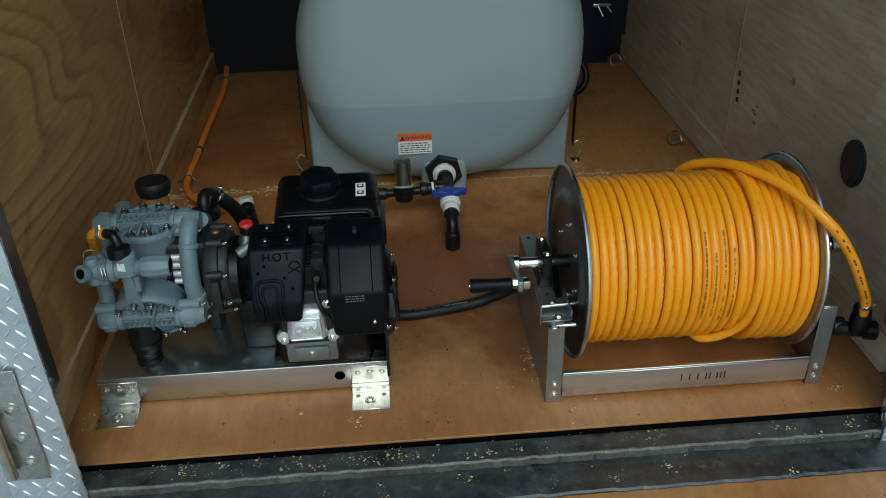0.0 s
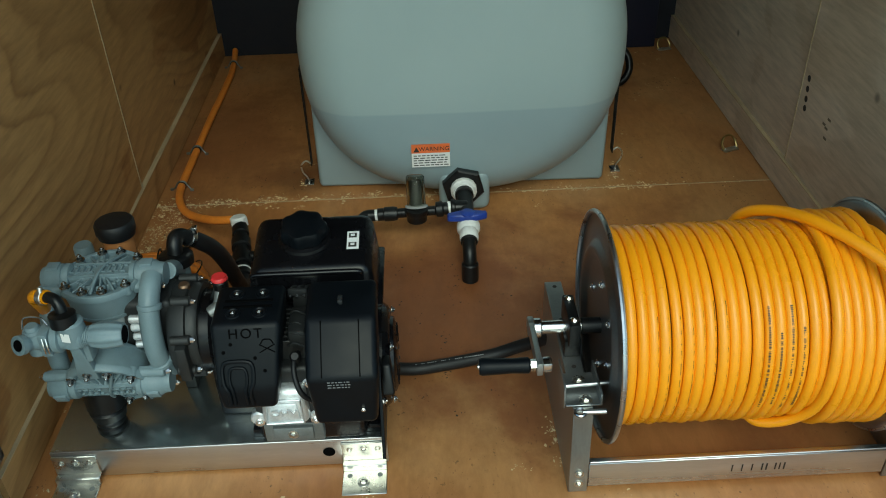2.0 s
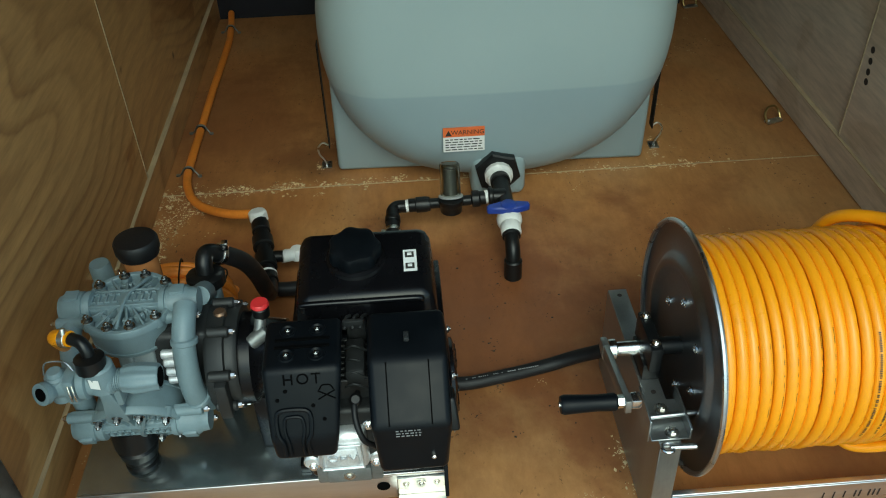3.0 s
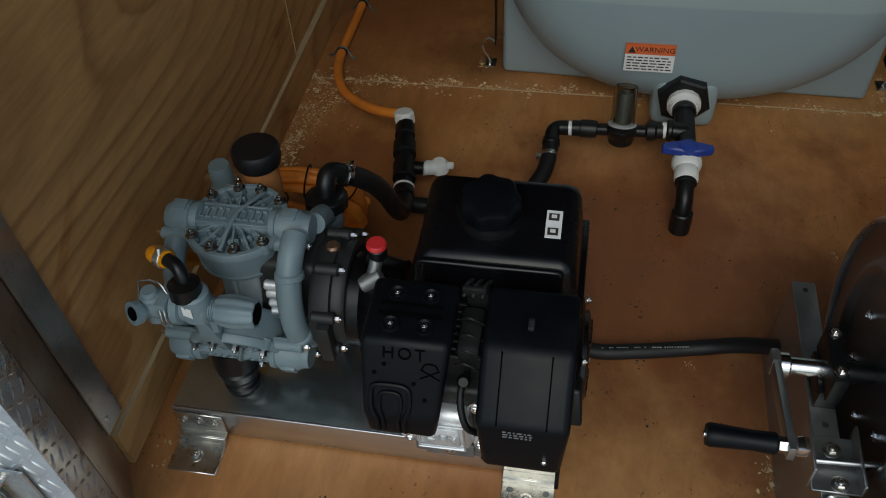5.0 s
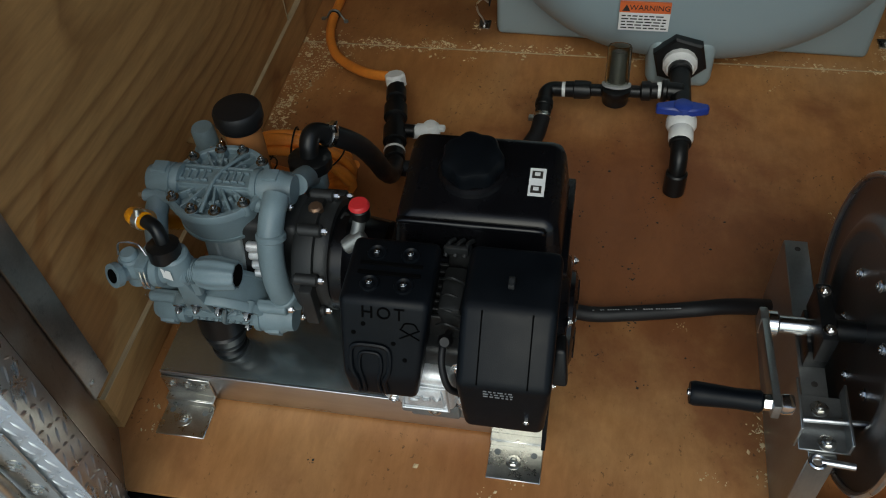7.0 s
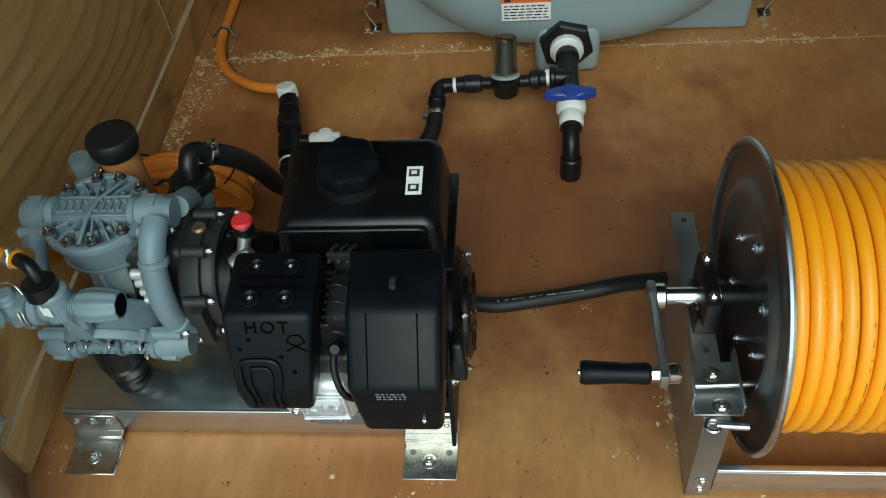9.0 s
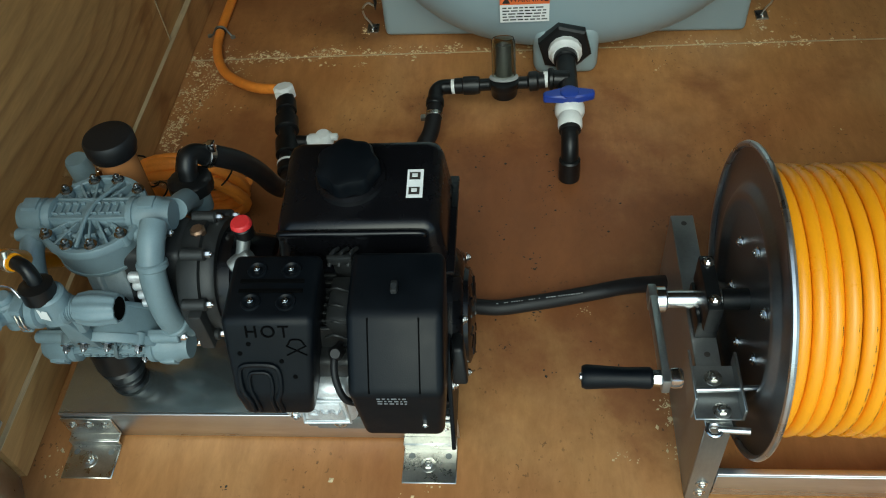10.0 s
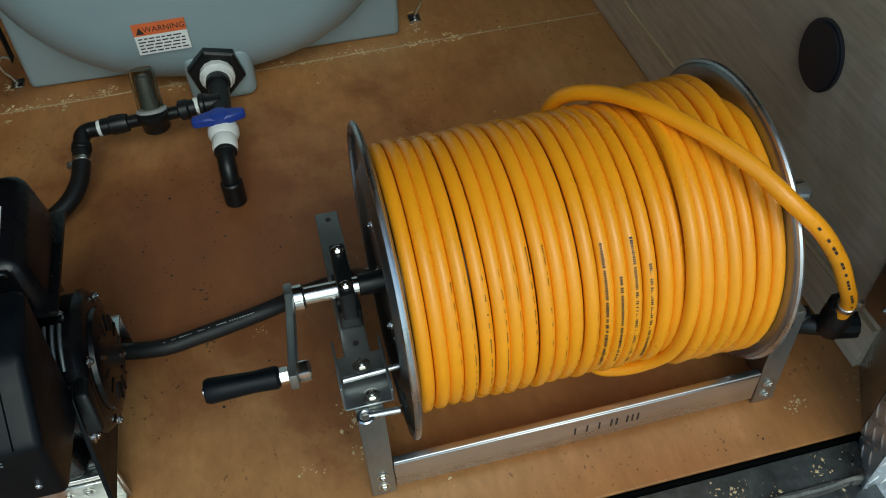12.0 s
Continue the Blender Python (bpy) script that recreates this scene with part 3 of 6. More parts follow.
sweep(bm, (BX, 2.306, BZ), (0, -1, 0), 6, ((0.056, -0.004), (0.058, 0.0), (0.058, 0.020), (0.053, 0.024)))
part("hex_nut", bm, BLACKP, outlet)
bm = bmesh.new()
sweep(bm, (BX, 2.284, BZ), (0, -1, 0), 28, ((0.035, 0), (0.035, 0.014), (0.031, 0.018), (0.028, 0.026)), 14, 0.012)
part("bush", bm, WHITE, outlet, "white plastic threaded bush")

# ---- suction line: tee, strainer, drain valve, hose ----
tee = thing("pipe_tee", (0.18, 2.19, 0.09), "black plastic pipe tee on the tank outlet", "pipe fitting")
bm = bmesh.new()
rod(bm, (BX, 2.262, BZ), (BX, 2.120, 0.092), 0.0205, 0.0205, 20, 0.003)
rod(bm, (0.183, 2.170, 0.096), (0.146, 2.172, 0.097), 0.0185, 0.0185, 20, 0.003)
rod(bm, (BX, 2.264, BZ), (BX, 2.238, 0.088), 0.0245, 0.0245, 20, 0.003)
part("body", bm, BLACKP, tee)
part("collar", made(rod, (0.152, 2.172, 0.097), (0.140, 2.172, 0.097), 0.0225, 0.0225, 20, 0.003), BLACKP, tee)
part("seal_ring", made(rod, (0.1395, 2.172, 0.097), (0.131, 2.172, 0.097), 0.0165), WHITE, tee, "white sealing ring")

strainer = thing("line_strainer", (0.052, 2.165, 0.09), "clear-bowled line strainer with a fine mesh on black pipework", "strainer")
bm = bmesh.new()
sweep(bm, (0.052, 2.168, 0.068), (0, 0, 1), 28, ((0.016, -0.006), (0.026, 0), (0.027, 0.02), (0.030, 0.024), (0.030, 0.036), (0.024, 0.040)))
rod(bm, (0.100, 2.170, 0.092), (0.000, 2.176, 0.084), 0.0125)
part("head", bm, BLACKP, strainer)
bm = bmesh.new()
sweep(bm, (0.100, 2.170, 0.094), (1, 0, 0.08), 20, ((0.014, 0), (0.020, 0.003), (0.020, 0.018), (0.0165, 0.022), (0.0165, 0.034)))
part("union_nut", bm, BLACKP, strainer)
bm = bmesh.new()
sweep(bm, (0.052, 2.170, 0.106), (0, 0.38, 1), 28, ((0.0245, 0), (0.0235, 0.076), (0.021, 0.080), (0.019, 0.079), (0.0205, 0.074), (0.021, 0.004)))
bowl = part("bowl", bm, CLEAR, strainer, "clear plastic bowl")
bowl.visible_shadow = False
bm = bmesh.new()
sweep(bm, (0.052, 2.170, 0.102), (0, 0.38, 1), 24, ((0.0165, 0), (0.0155, 0.070), (0.013, 0.071), (0.012, 0.060)))
part("mesh_screen", bm, MESH_G, strainer, "fine grey mesh screen")
bm = bmesh.new()
sweep(bm, (0.052, 2.170, 0.103), (0, 0.38, 1), 30, ((0.026, 0), (0.029, 0.002), (0.029, 0.005), (0.025, 0.007)))
part("bowl_ring", bm, GREY_L, strainer)
bm = bmesh.new()
sweep(bm, (0.004, 2.176, 0.084), (-1, 0.03, -0.05), 20, ((0.012, 0), (0.017, 0.002), (0.019, 0.012), (0.019, 0.034), (0.0165, 0.036), (0.0165, 0.052)))
part("coupling", bm, BLACKP, strainer)
part("seal_ring", made(rod, (-0.0485, 2.178, 0.0805), (-0.055, 2.178, 0.080), 0.0155), WHITE, strainer, "white sealing ring")
bm = bmesh.new()
pipe(bm, [(-0.055, 2.178, 0.080), (-0.075, 2.178, 0.079), (-0.086, 2.168, 0.077), (-0.088, 2.150, 0.074), (-0.088, 2.118, 0.068)], 0.0155, 16)
part("elbow", bm, BLACKP, strainer)
bm = bmesh.new()
sweep(bm, (-0.088, 2.146, 0.073), (0, -1, -0.2), 20, ((0.018, 0), (0.0185, 0.002), (0.0185, 0.014), (0.017, 0.016)))
part("collar", bm, BLACKP, strainer)

suction_hose = thing("suction_hose", (-0.1, 2.05, 0.02), "black rubber suction hose on the plywood floor", "hose")
bm = bmesh.new()
pipe(bm, [(-0.088, 2.124, 0.069), (-0.090, 2.10, 0.062), (-0.098, 2.065, 0.048), (-0.125, 2.025, 0.034), (-0.175, 1.995, 0.024), (-0.25, 1.98, 0.022), (-0.33, 1.965, 0.03), (-0.372, 1.955, 0.045)], 0.0165, 16)
part("hose", bm, RUBBER, suction_hose)
bm = bmesh.new()
sweep(bm, (-0.089, 2.112, 0.066), (0, -1, -0.3), 20, ((0.0172, 0), (0.0182, 0.001), (0.0182, 0.008), (0.0172, 0.009)))
block(bm, -0.116, -0.104, 2.098, 2.110, 0.058, 0.068, 0.002)
part("clamp", bm, ZINC, suction_hose, "zinc hose clamp")

valve = thing("drain_valve", (0.177, 2.06, 0.09), "white plastic ball valve with a blue lever over a floor drain", "valve")
bm = bmesh.new()
sweep(bm, (0.180, 2.112, 0.096), (-0.02, -1, -0.12), 28, ((0.018, 0), (0.022, 0.002), (0.022, 0.010), (0.0255, 0.013), (0.029, 0.024), (0.029, 0.036), (0.0245, 0.047), (0.0225, 0.049), (0.0235, 0.052), (0.0235, 0.072), (0.020, 0.078)))
part("body", bm, WHITE, valve)
bm = bmesh.new()
sweep(bm, (0.178, 2.090, 0.106), (0, 0, 1), 20, ((0.014, 0), (0.018, 0.006), (0.018, 0.026), (0.014, 0.029)))
plate(bm, [(0.128, 2.078), (0.158, 2.076), (0.178, 2.072), (0.198, 2.076), (0.226, 2.084), (0.226, 2.098), (0.198, 2.104), (0.178, 2.108), (0.158, 2.104), (0.128, 2.094)], "z", 0.113, 0.131, 0.003)
part("lever", bm, BLUE, valve, "blue plastic lever")
bm = bmesh.new()
pipe(bm, [(0.178, 2.042, 0.087), (0.177, 2.02, 0.083), (0.177, 2.000, 0.068), (0.177, 1.992, 0.045), (0.177, 1.990, 0.001)], 0.0165, 18)
rod(bm, (0.177, 1.9895, 0.052), (0.177, 1.988, 0.0), 0.0205, 0.0205, 18, 0.003)
sweep(bm, (0.178, 2.046, 0.087), (0, -1, -0.2), 18, ((0.018, 0), (0.021, 0.002), (0.021, 0.016), (0.018, 0.018)))
part("elbow", bm, BLACKP, valve)

# ---- skid for the engine and pump ----
SX0, SX1, SY0, SY1, SZ = -0.634, -0.014, 1.425, 1.70, 0.071
skid = thing("equipment_base", (-0.32, 1.6, 0), "bent aluminium equipment base bolted to the plywood floor", "base")
bm = bmesh.new()
block(bm, SX0, SX1, SY0 + 0.004, SY1, SZ - 0.004, SZ, 0.0015, 2)
part("deck", bm, DECK, skid, "dull smeared sheet-metal deck")
bm = bmesh.new()
block(bm, SX0, SX1, SY0, SY0 + 0.004, 0.0045, SZ + 0.0006, 0.0016, 3)
part("front_flange", bm, ALU, skid)
part("rear_flange", made(block, SX0, SX1, SY1, SY1 + 0.004, 0.0, SZ, 0.0015), ALU, skid)
# no real opening: a black disc paints the hole's shade
part("rivet_hole", made(sweep, (-0.123, SY0 - 0.0004, 0.040), (0, -1, 0), 20, ((0.0115, 0), (0.0115, 0.0004))), HOLE, skid, "round black disc that stands for the shade in a flange hole")


def foot(x):
    bm = bmesh.new()
    block(bm, x - 0.041, x + 0.041, SY0 - 0.0045, SY0 - 0.0008, 0.018, SZ - 0.008, 0.001, 1)
    block(bm, x - 0.041, x + 0.041, SY0 - 0.016, SY0 - 0.001, 0.014, 0.018, 0.001, 1)
    block(bm, x - 0.041, x + 0.041, SY0 - 0.018, SY0 - 0.0145, 0.003, 0.0178, 0.001, 1)
    block(bm, x - 0.041, x + 0.041, 1.352, SY0 - 0.0150, 0.0004, 0.0036, 0.001, 1)
    br = part("bracket", bm, ZINC, skid, "bright zinc angle bracket")
    bolt(br, (x - 0.002, 1.381, 0.0036), (0, 0, 1), 0.0075, 0.006)
    for dx in (-0.026, 0.026, 0.0):
        bolt(br, (x + dx, SY0 - 0.0045, 0.047), (0, -1, 0), 0.0052 if dx == 0 else 0.004, 0.004)
    for dx in (-0.028, 0.028):
        part("slot", made(sweep, (x + dx, 1.396, 0.0036), (0, 0, 1), 14, ((0.005, 0), (0.005, 0.0004))), STEEL, br)


foot(-0.592)
foot(-0.058)

# ---- petrol engine ----
engine = thing("petrol_engine", (-0.14, 1.53, SZ), "small black petrol engine with a fuel tank on top", "engine")
bm = bmesh.new()
block(bm, -0.245, -0.045, 1.42, 1.66, SZ, 0.24, 0.02, 3)
block(bm, -0.26, -0.02, 1.44, 1.67, SZ, SZ + 0.02, 0.004)
block(bm, -0.20, -0.06, 1.40, 1.60, 0.22, 0.31, 0.01, 2)
part("crankcase", bm, BLACKE, engine)
# fins and head take charcoal to paint the shade between the guards
for i in range(8):
    bm = bmesh.new()
    k = 0.016 + i * 0.012
    hexa(bm, [(-0.225, 1.375 + k, 0.150), (-0.105, 1.375 + k, 0.150), (-0.105, 1.380 + k, 0.150), (-0.225, 1.380 + k, 0.150),
              (-0.225, 1.385 + k, 0.335), (-0.105, 1.385 + k, 0.335), (-0.105, 1.390 + k, 0.335), (-0.225, 1.390 + k, 0.335)], 0.001, 1)
    part("cooling_fin", bm, CHAR, engine, "cast cooling fin, its shade put in as a dark colour")
bm = bmesh.new()
hexa(bm, [(-0.226, 1.362, 0.180), (-0.118, 1.362, 0.180), (-0.118, 1.41, 0.165), (-0.226, 1.41, 0.165), (-0.226, 1.376, 0.298), (-0.118, 1.376, 0.298), (-0.118, 1.42, 0.298), (-0.226, 1.42, 0.298)], 0.008, 3)
part("cylinder_head", bm, CHAR, engine, "cast cylinder head, its shade put in as a dark colour")
bm = bmesh.new()
hexa(bm, [(-0.210, 1.344, 0.200), (-0.134, 1.344, 0.200), (-0.130, 1.37, 0.194), (-0.214, 1.37, 0.194), (-0.206, 1.353, 0.268), (-0.138, 1.353, 0.268), (-0.134, 1.38, 0.272), (-0.210, 1.38, 0.272)], 0.010, 3)
vc = part("valve_cover", bm, CAST, engine, "bright cast valve cover")
bm = bmesh.new()
hexa(bm, [(-0.198, 1.3415, 0.212), (-0.146, 1.3415, 0.212), (-0.146, 1.352, 0.212), (-0.198, 1.352, 0.212), (-0.194, 1.3465, 0.246), (-0.150, 1.3465, 0.246), (-0.150, 1.36, 0.246), (-0.194, 1.36, 0.246)], 0.003, 2)
part("cover_badge", bm, CAST, vc)
bm = bmesh.new()
pipe(bm, [(-0.203, 1.3432, 0.206), (-0.141, 1.3432, 0.206), (-0.144, 1.3492, 0.252), (-0.200, 1.3492, 0.252)], 0.0026, 8, 0, True)
part("cover_rim", bm, CAST, vc)
for x in (-0.222, -0.122):
    part("ear", made(sweep, (x, 1.378, 0.196), (0, -1, 0.15), 18, ((0.013, 0), (0.013, 0.014), (0.010, 0.017))), CAST, vc)
lettering(vc, "OHV", (-0.172, 1.3425, 0.229), (98, 0, 0), 0.021, CAST, "cover_mark", 0.0016)
for x, z, y in ((-0.220, 0.192, 1.362), (-0.124, 0.192, 1.362), (-0.214, 0.268, 1.372), (-0.130, 0.268, 1.372)):
    bolt(vc, (x, y, z), (0, -1, 0.15), 0.006, 0.006, CHROME)
bm = bmesh.new()
block(bm, -0.222, -0.118, 1.382, 1.402, 0.118, 0.170, 0.004)
block(bm, -0.205, -0.135, 1.374, 1.384, 0.128, 0.160, 0.003)
part("base_shield", bm, STEEL, engine)
bolt(engine, (-0.17, 1.374, 0.145), (0, -1, 0), 0.006, 0.004)

# fuel tank: rounded pan with a front ledge, seam and filler cap
bm = bmesh.new()
hexa(bm, [(-0.240, 1.500, 0.315), (-0.010, 1.500, 0.315), (-0.010, 1.665, 0.315), (-0.240, 1.665, 0.315),
          (-0.228, 1.506, 0.402), (-0.020, 1.506, 0.402), (-0.020, 1.652, 0.424), (-0.228, 1.652, 0.424)], 0.020, 5)
ft = part("fuel_tank", bm, BLACKE, engine, "glossy black steel fuel tank")
bm = bmesh.new()
block(bm, -0.246, -0.004, 1.494, 1.671, 0.322, 0.330, 0.003, 2)
part("seam", bm, BLACKE, ft)
part("front_rim", made(pipe, [(-0.222, 1.507, 0.390), (-0.214, 1.5035, 0.3965), (-0.13, 1.5025, 0.3975), (-0.048, 1.5035, 0.3965), (-0.038, 1.507, 0.390)], 0.0050, 10), BLACKE, ft)
bm = bmesh.new()
sweep(bm, (-0.138, 1.588, 0.408), (0, -0.12, 1), 56, ((0.050, 0), (0.046, 0.010), (0.040, 0.012), (0.040, 0.014)))
part("filler_neck", bm, BLACKE, ft)
bm = bmesh.new()
sweep(bm, (-0.138, 1.586, 0.420), (0, -0.12, 1), 64, ((0.036, 0), (0.040, 0.003), (0.040, 0.020), (0.037, 0.026), (0.030, 0.0285), (0.012, 0.029)), 7, 0.055)
part("filler_cap", bm, BLACKM, ft, "black fluted filler cap")
bm = bmesh.new()
hexa(bm, [(-0.063, 1.552, 0.4092), (-0.042, 1.552, 0.4092), (-0.042, 1.595, 0.4160), (-0.063, 1.595, 0.4160), (-0.063, 1.552, 0.4105), (-0.042, 1.552, 0.4105), (-0.042, 1.595, 0.4174), (-0.063, 1.595, 0.4174)], 0)
sticker = part("sticker", bm, WHITE_L, ft, "white sticker with two dark squares")
bm = bmesh.new()
for y, z in ((1.556, 0.4118), (1.579, 0.4155)):
    hexa(bm, [(-0.060, y, z - .001), (-0.046, y, z - .001), (-0.046, y + 0.011, z + 0.0008), (-0.060, y + 0.011, z + 0.0008), (-0.060, y, z), (-0.046, y, z), (-0.046, y + 0.011, z + 0.0018), (-0.060, y + 0.011, z + 0.0018)], 0)
part("sticker_print", bm, INK, sticker)
bm = bmesh.new()
for y, z in ((1.5585, 0.4132), (1.5815, 0.4169)):
    block(bm, -0.0565, -0.0495, y + 0.001, y + 0.006, z - 0.0008, z + 0.0006, 0)
part("sticker_mark", bm, WHITE_L, sticker)


def front(c0, c1):
    """A frame on a leaning front face from its top edge c0 to its lower edge c1 (y, z)."""
    d = Vector((0, c1[0] - c0[0], c1[1] - c0[1]))
    out = Vector((0, d.z, -d.y)).normalized()
    if out.y > 0:
        out = -out

    def at(x, s, lift=0.0):
        return Vector((x, c0[0], c0[1])) + d * s + out * lift
    return at, out, math.degrees(math.atan2(out.z, -out.y))


# muffler under its guard
MT, ML = (1.366, 0.404), (1.320, 0.308)
bm = bmesh.new()
plate(bm, [(1.462, 0.410), MT, ML, (1.322, 0.262), (1.462, 0.250)], "x", -0.268, -0.158, 0.009, 4)
for v in bm.verts:
    k = max(0.0, 0.37 - v.co.z)
    v.co.x += -0.16 * k if v.co.x > -0.21 else 0.05 * k
muffler = part("muffler_guard", bm, BLACKM, engine, "matt black pressed muffler guard")
mf, mout, mlean = front(MT, ML)
# the sunk letters' shade is given as near-black colour
lettering(muffler, "HOT", tuple(mf(-0.213, 0.15, 0.0008)), (90 - mlean, 0, 0), 0.0225, HOLE, gap=1.25)


def on_guard(x, s):
    """A point on the guard's front: down the slope to s = 1, then down its lower edge."""
    return mf(x, s, 0.001) if s <= 1 else Vector((x, 1.3192 + 0.002 * (s - 1), 0.308 - 0.105 * (s - 1)))


bm = bmesh.new()
for w, top, r in ((0.022, 0.58, 0.0034), (0.0125, 0.68, 0.0026)):
    pipe(bm, [on_guard(-0.229 + u * w, v) for u, v in ((-0.80, 1.30), (-0.78, 1.05), (-1.05, 0.90), (-1.10, top + 0.10), (-0.85, top), (0, top - 0.02), (0.85, top), (1.10, top + 0.10), (1.05, 0.90), (0.78, 1.05), (0.80, 1.30))], r, 8, 6)
part("pressed_rib", bm, BLACKM, muffler)
for x, s in ((-0.249, 0.42), (-0.237, 0.30), (-0.200, 0.52), (-0.186, 0.72), (-0.254, 0.92)):
    # black disc in place of a shaded hole
    bm = bmesh.new()
    q = mf(x, s, -0.0004)
    sweep(bm, q, mout, 12, ((0.003, 0), (0.003, 0.0009)))
    part("hole", bm, HOLE, muffler)
bm = bmesh.new()
for a, b in ((-0.192, -0.168), (-0.168, -0.192)):
    pipe(bm, [mf(a, 0.44, 0.0008), mf(b, 0.32, 0.0008)], 0.0009, 6, 2)
pipe(bm, [mf(-0.190, 0.31, 0.0008), mf(-0.186, 0.25, 0.0008), mf(-0.180, 0.24, 0.0008), mf(-0.174, 0.25, 0.0008), mf(-0.170, 0.31, 0.0008)], 0.0010, 6, 4)
part("warning_mark", bm, HOLE, muffler)
for x in (-0.234, -0.192):
    for y, z in ((1.436, 0.4094), (1.390, 0.4073)):
        bm = bmesh.new()
        sweep(bm, (x, y, z - 0.001), (0, -0.1, 1), 18, ((0.0125, 0), (0.0115, 0.0026), (0.0095, 0.0028), (0.0065, 0.0004)))
        dent = part("boss", bm, BLACKM, muffler)
        bolt(dent, (x, y, z), (0, -0.1, 1), 0.0042, 0.004, SCREW, False)
# slots drawn as black bars, their inner shade painted
bm = bmesh.new()
for y, z in ((1.420, 0.4086), (1.406, 0.4079)):
    block(bm, -0.252, -0.174, y - 0.0028, y + 0.0028, z - 0.004, z + 0.0006, 0.0008, 1)
part("slot", bm, HOLE, muffler)

# air cleaner
AT, AL = (1.377, 0.399), (1.310, 0.330)
bm = bmesh.new()
plate(bm, [(1.464, 0.412), AT, AL, (1.312, 0.228), (1.44, 0.212)], "x", -0.122, -0.008, 0.010, 4)
for v in bm.verts:
    k = max(0.0, 0.30 - v.co.z)
    v.co.x += -0.10 * k if v.co.x > -0.06 else 0.10 * k
ac = part("air_cleaner", bm, BLACKM, engine, "black moulded air cleaner housing")
af, aout, alean = front(AT, AL)
for x in (-0.096, -0.036):
    # black line paints the shade of the moulded groove
    bm = bmesh.new()
    pipe(bm, [af(x, 0.04, -0.0006), af(x, 0.4, -0.0006), af(x, 0.7, -0.0006), af(x, 0.97, -0.0006)], 0.0013, 6, 2)
    part("groove", bm, HOLE, ac)
lf, lout, llean = front(AL, (1.312, 0.228))
bm = bmesh.new()
random.seed(9)
for i in range(3):
    x = -0.088
    while x < -0.052:
        w = random.uniform(0.002, 0.007)
        pipe(bm, [lf(x, 0.06 + i * 0.055, 0.0003), lf(min(x + w, -0.050), 0.06 + i * 0.055, 0.0003)], 0.0012, 6, 1)
        x += w + 0.0022
part("badge_print", bm, BADGE, ac, "grey unreadable badge")
# black block for the shaded recess of the catch
bm = bmesh.new()
q = lf(-0.034, 0.74, -0.003)
block(bm, -0.048, -0.026, q.y - 0.001, q.y + 0.004, q.z - 0.012, q.z + 0.010, 0.002, 2)
part("catch", bm, HOLE, ac)
bolt(ac, tuple(lf(-0.036, 0.66, 0.0)), tuple(lout), 0.004, 0.004, CHROME, False)
bm = bmesh.new()
rod(bm, (-0.065, 1.408, 0.404), (-0.065, 1.405, 0.418), 0.0035)
block(bm, -0.069, -0.061, 1.398, 1.414, 0.409, 0.417, 0.002)
part("wing_nut", bm, CHAR, ac)

# carburettor, wiring and links between muffler and air cleaner
bm = bmesh.new()
block(bm, -0.158, -0.128, 1.40, 1.47, 0.31, 0.355, 0.006)
block(bm, -0.156, -0.126, 1.478, 1.496, 0.335, 0.372, 0.004)
part("carburettor", bm, CHAR, engine)
bm = bmesh.new()
for y, z in ((1.445, 0.36), (1.425, 0.352), (1.405, 0.345), (1.392, 0.335)):
    pipe(bm, [(-0.158, y, z - 0.004), (-0.148, y - 0.004, z + 0.006), (-0.138, y - 0.005, z + 0.004), (-0.124, y - 0.003, z - 0.008)], 0.0018, 6, 4)
part("linkage", bm, CHAR, engine)
bm = bmesh.new()
pipe(bm, [(-0.142, 1.392, 0.318), (-0.146, 1.368, 0.322), (-0.145, 1.348, 0.306), (-0.136, 1.335, 0.280), (-0.120, 1.345, 0.25)], 0.0046, 12)
sweep(bm, (-0.145, 1.384, 0.312), (0.05, -0.6, 0.7), 14, ((0.0085, 0), (0.0095, 0.018), (0.006, 0.026)))
part("spark_plug_cap", bm, RUBBER, engine, "black rubber spark plug cap and lead")
bm = bmesh.new()
for k in range(3):
    pipe(bm, [(-0.158 + k * 0.012, 1.47, 0.372), (-0.155 + k * 0.012, 1.485, 0.380), (-0.15 + k * 0.012, 1.50, 0.372)], 0.003, 8)
block(bm, -0.160, -0.128, 1.472, 1.479, 0.372, 0.386, 0.002)
part("control_bracket", bm, CHAR, engine)

# recoil starter on the end
bm = bmesh.new()
sweep(bm, (-0.045, 1.535, 0.178), (1, 0, 0), 40, ((0.098, 0), (0.098, 0.034), (0.090, 0.044), (0.080, 0.047)))
part("fan_housing", bm, BLACKE, engine)
bm = bmesh.new()
sweep(bm, (0.000, 1.535, 0.178), (1, 0, 0), 40, ((0.072, 0), (0.070, 0.008), (0.060, 0.012), (0.03, 0.013)))
rs = part("recoil_cover", bm, BLACKE, engine)
bm = bmesh.new()
for i in range(14):
    a = 2 * math.pi * i / 14
    c, s = math.cos(a), math.sin(a)
    pipe(bm, [(0.0118, 1.535 + 0.036 * c, 0.178 + 0.036 * s), (0.0112, 1.535 + 0.058 * c, 0.178 + 0.058 * s)], 0.0030, 6, 1)
part("vent_slot", bm, BLACKE, rs)
for x in (-0.040, -0.031, -0.022):
    bm = bmesh.new()
    pipe(bm, [(x, 1.535 + 0.100 * math.cos(radians(w)), 0.178 + 0.100 * math.sin(radians(w))) for w in (98, 106, 116, 126, 133)], 0.0026, 8, 4)
    part("louvre", bm, STEEL, engine, "bright-edged cooling louvre")
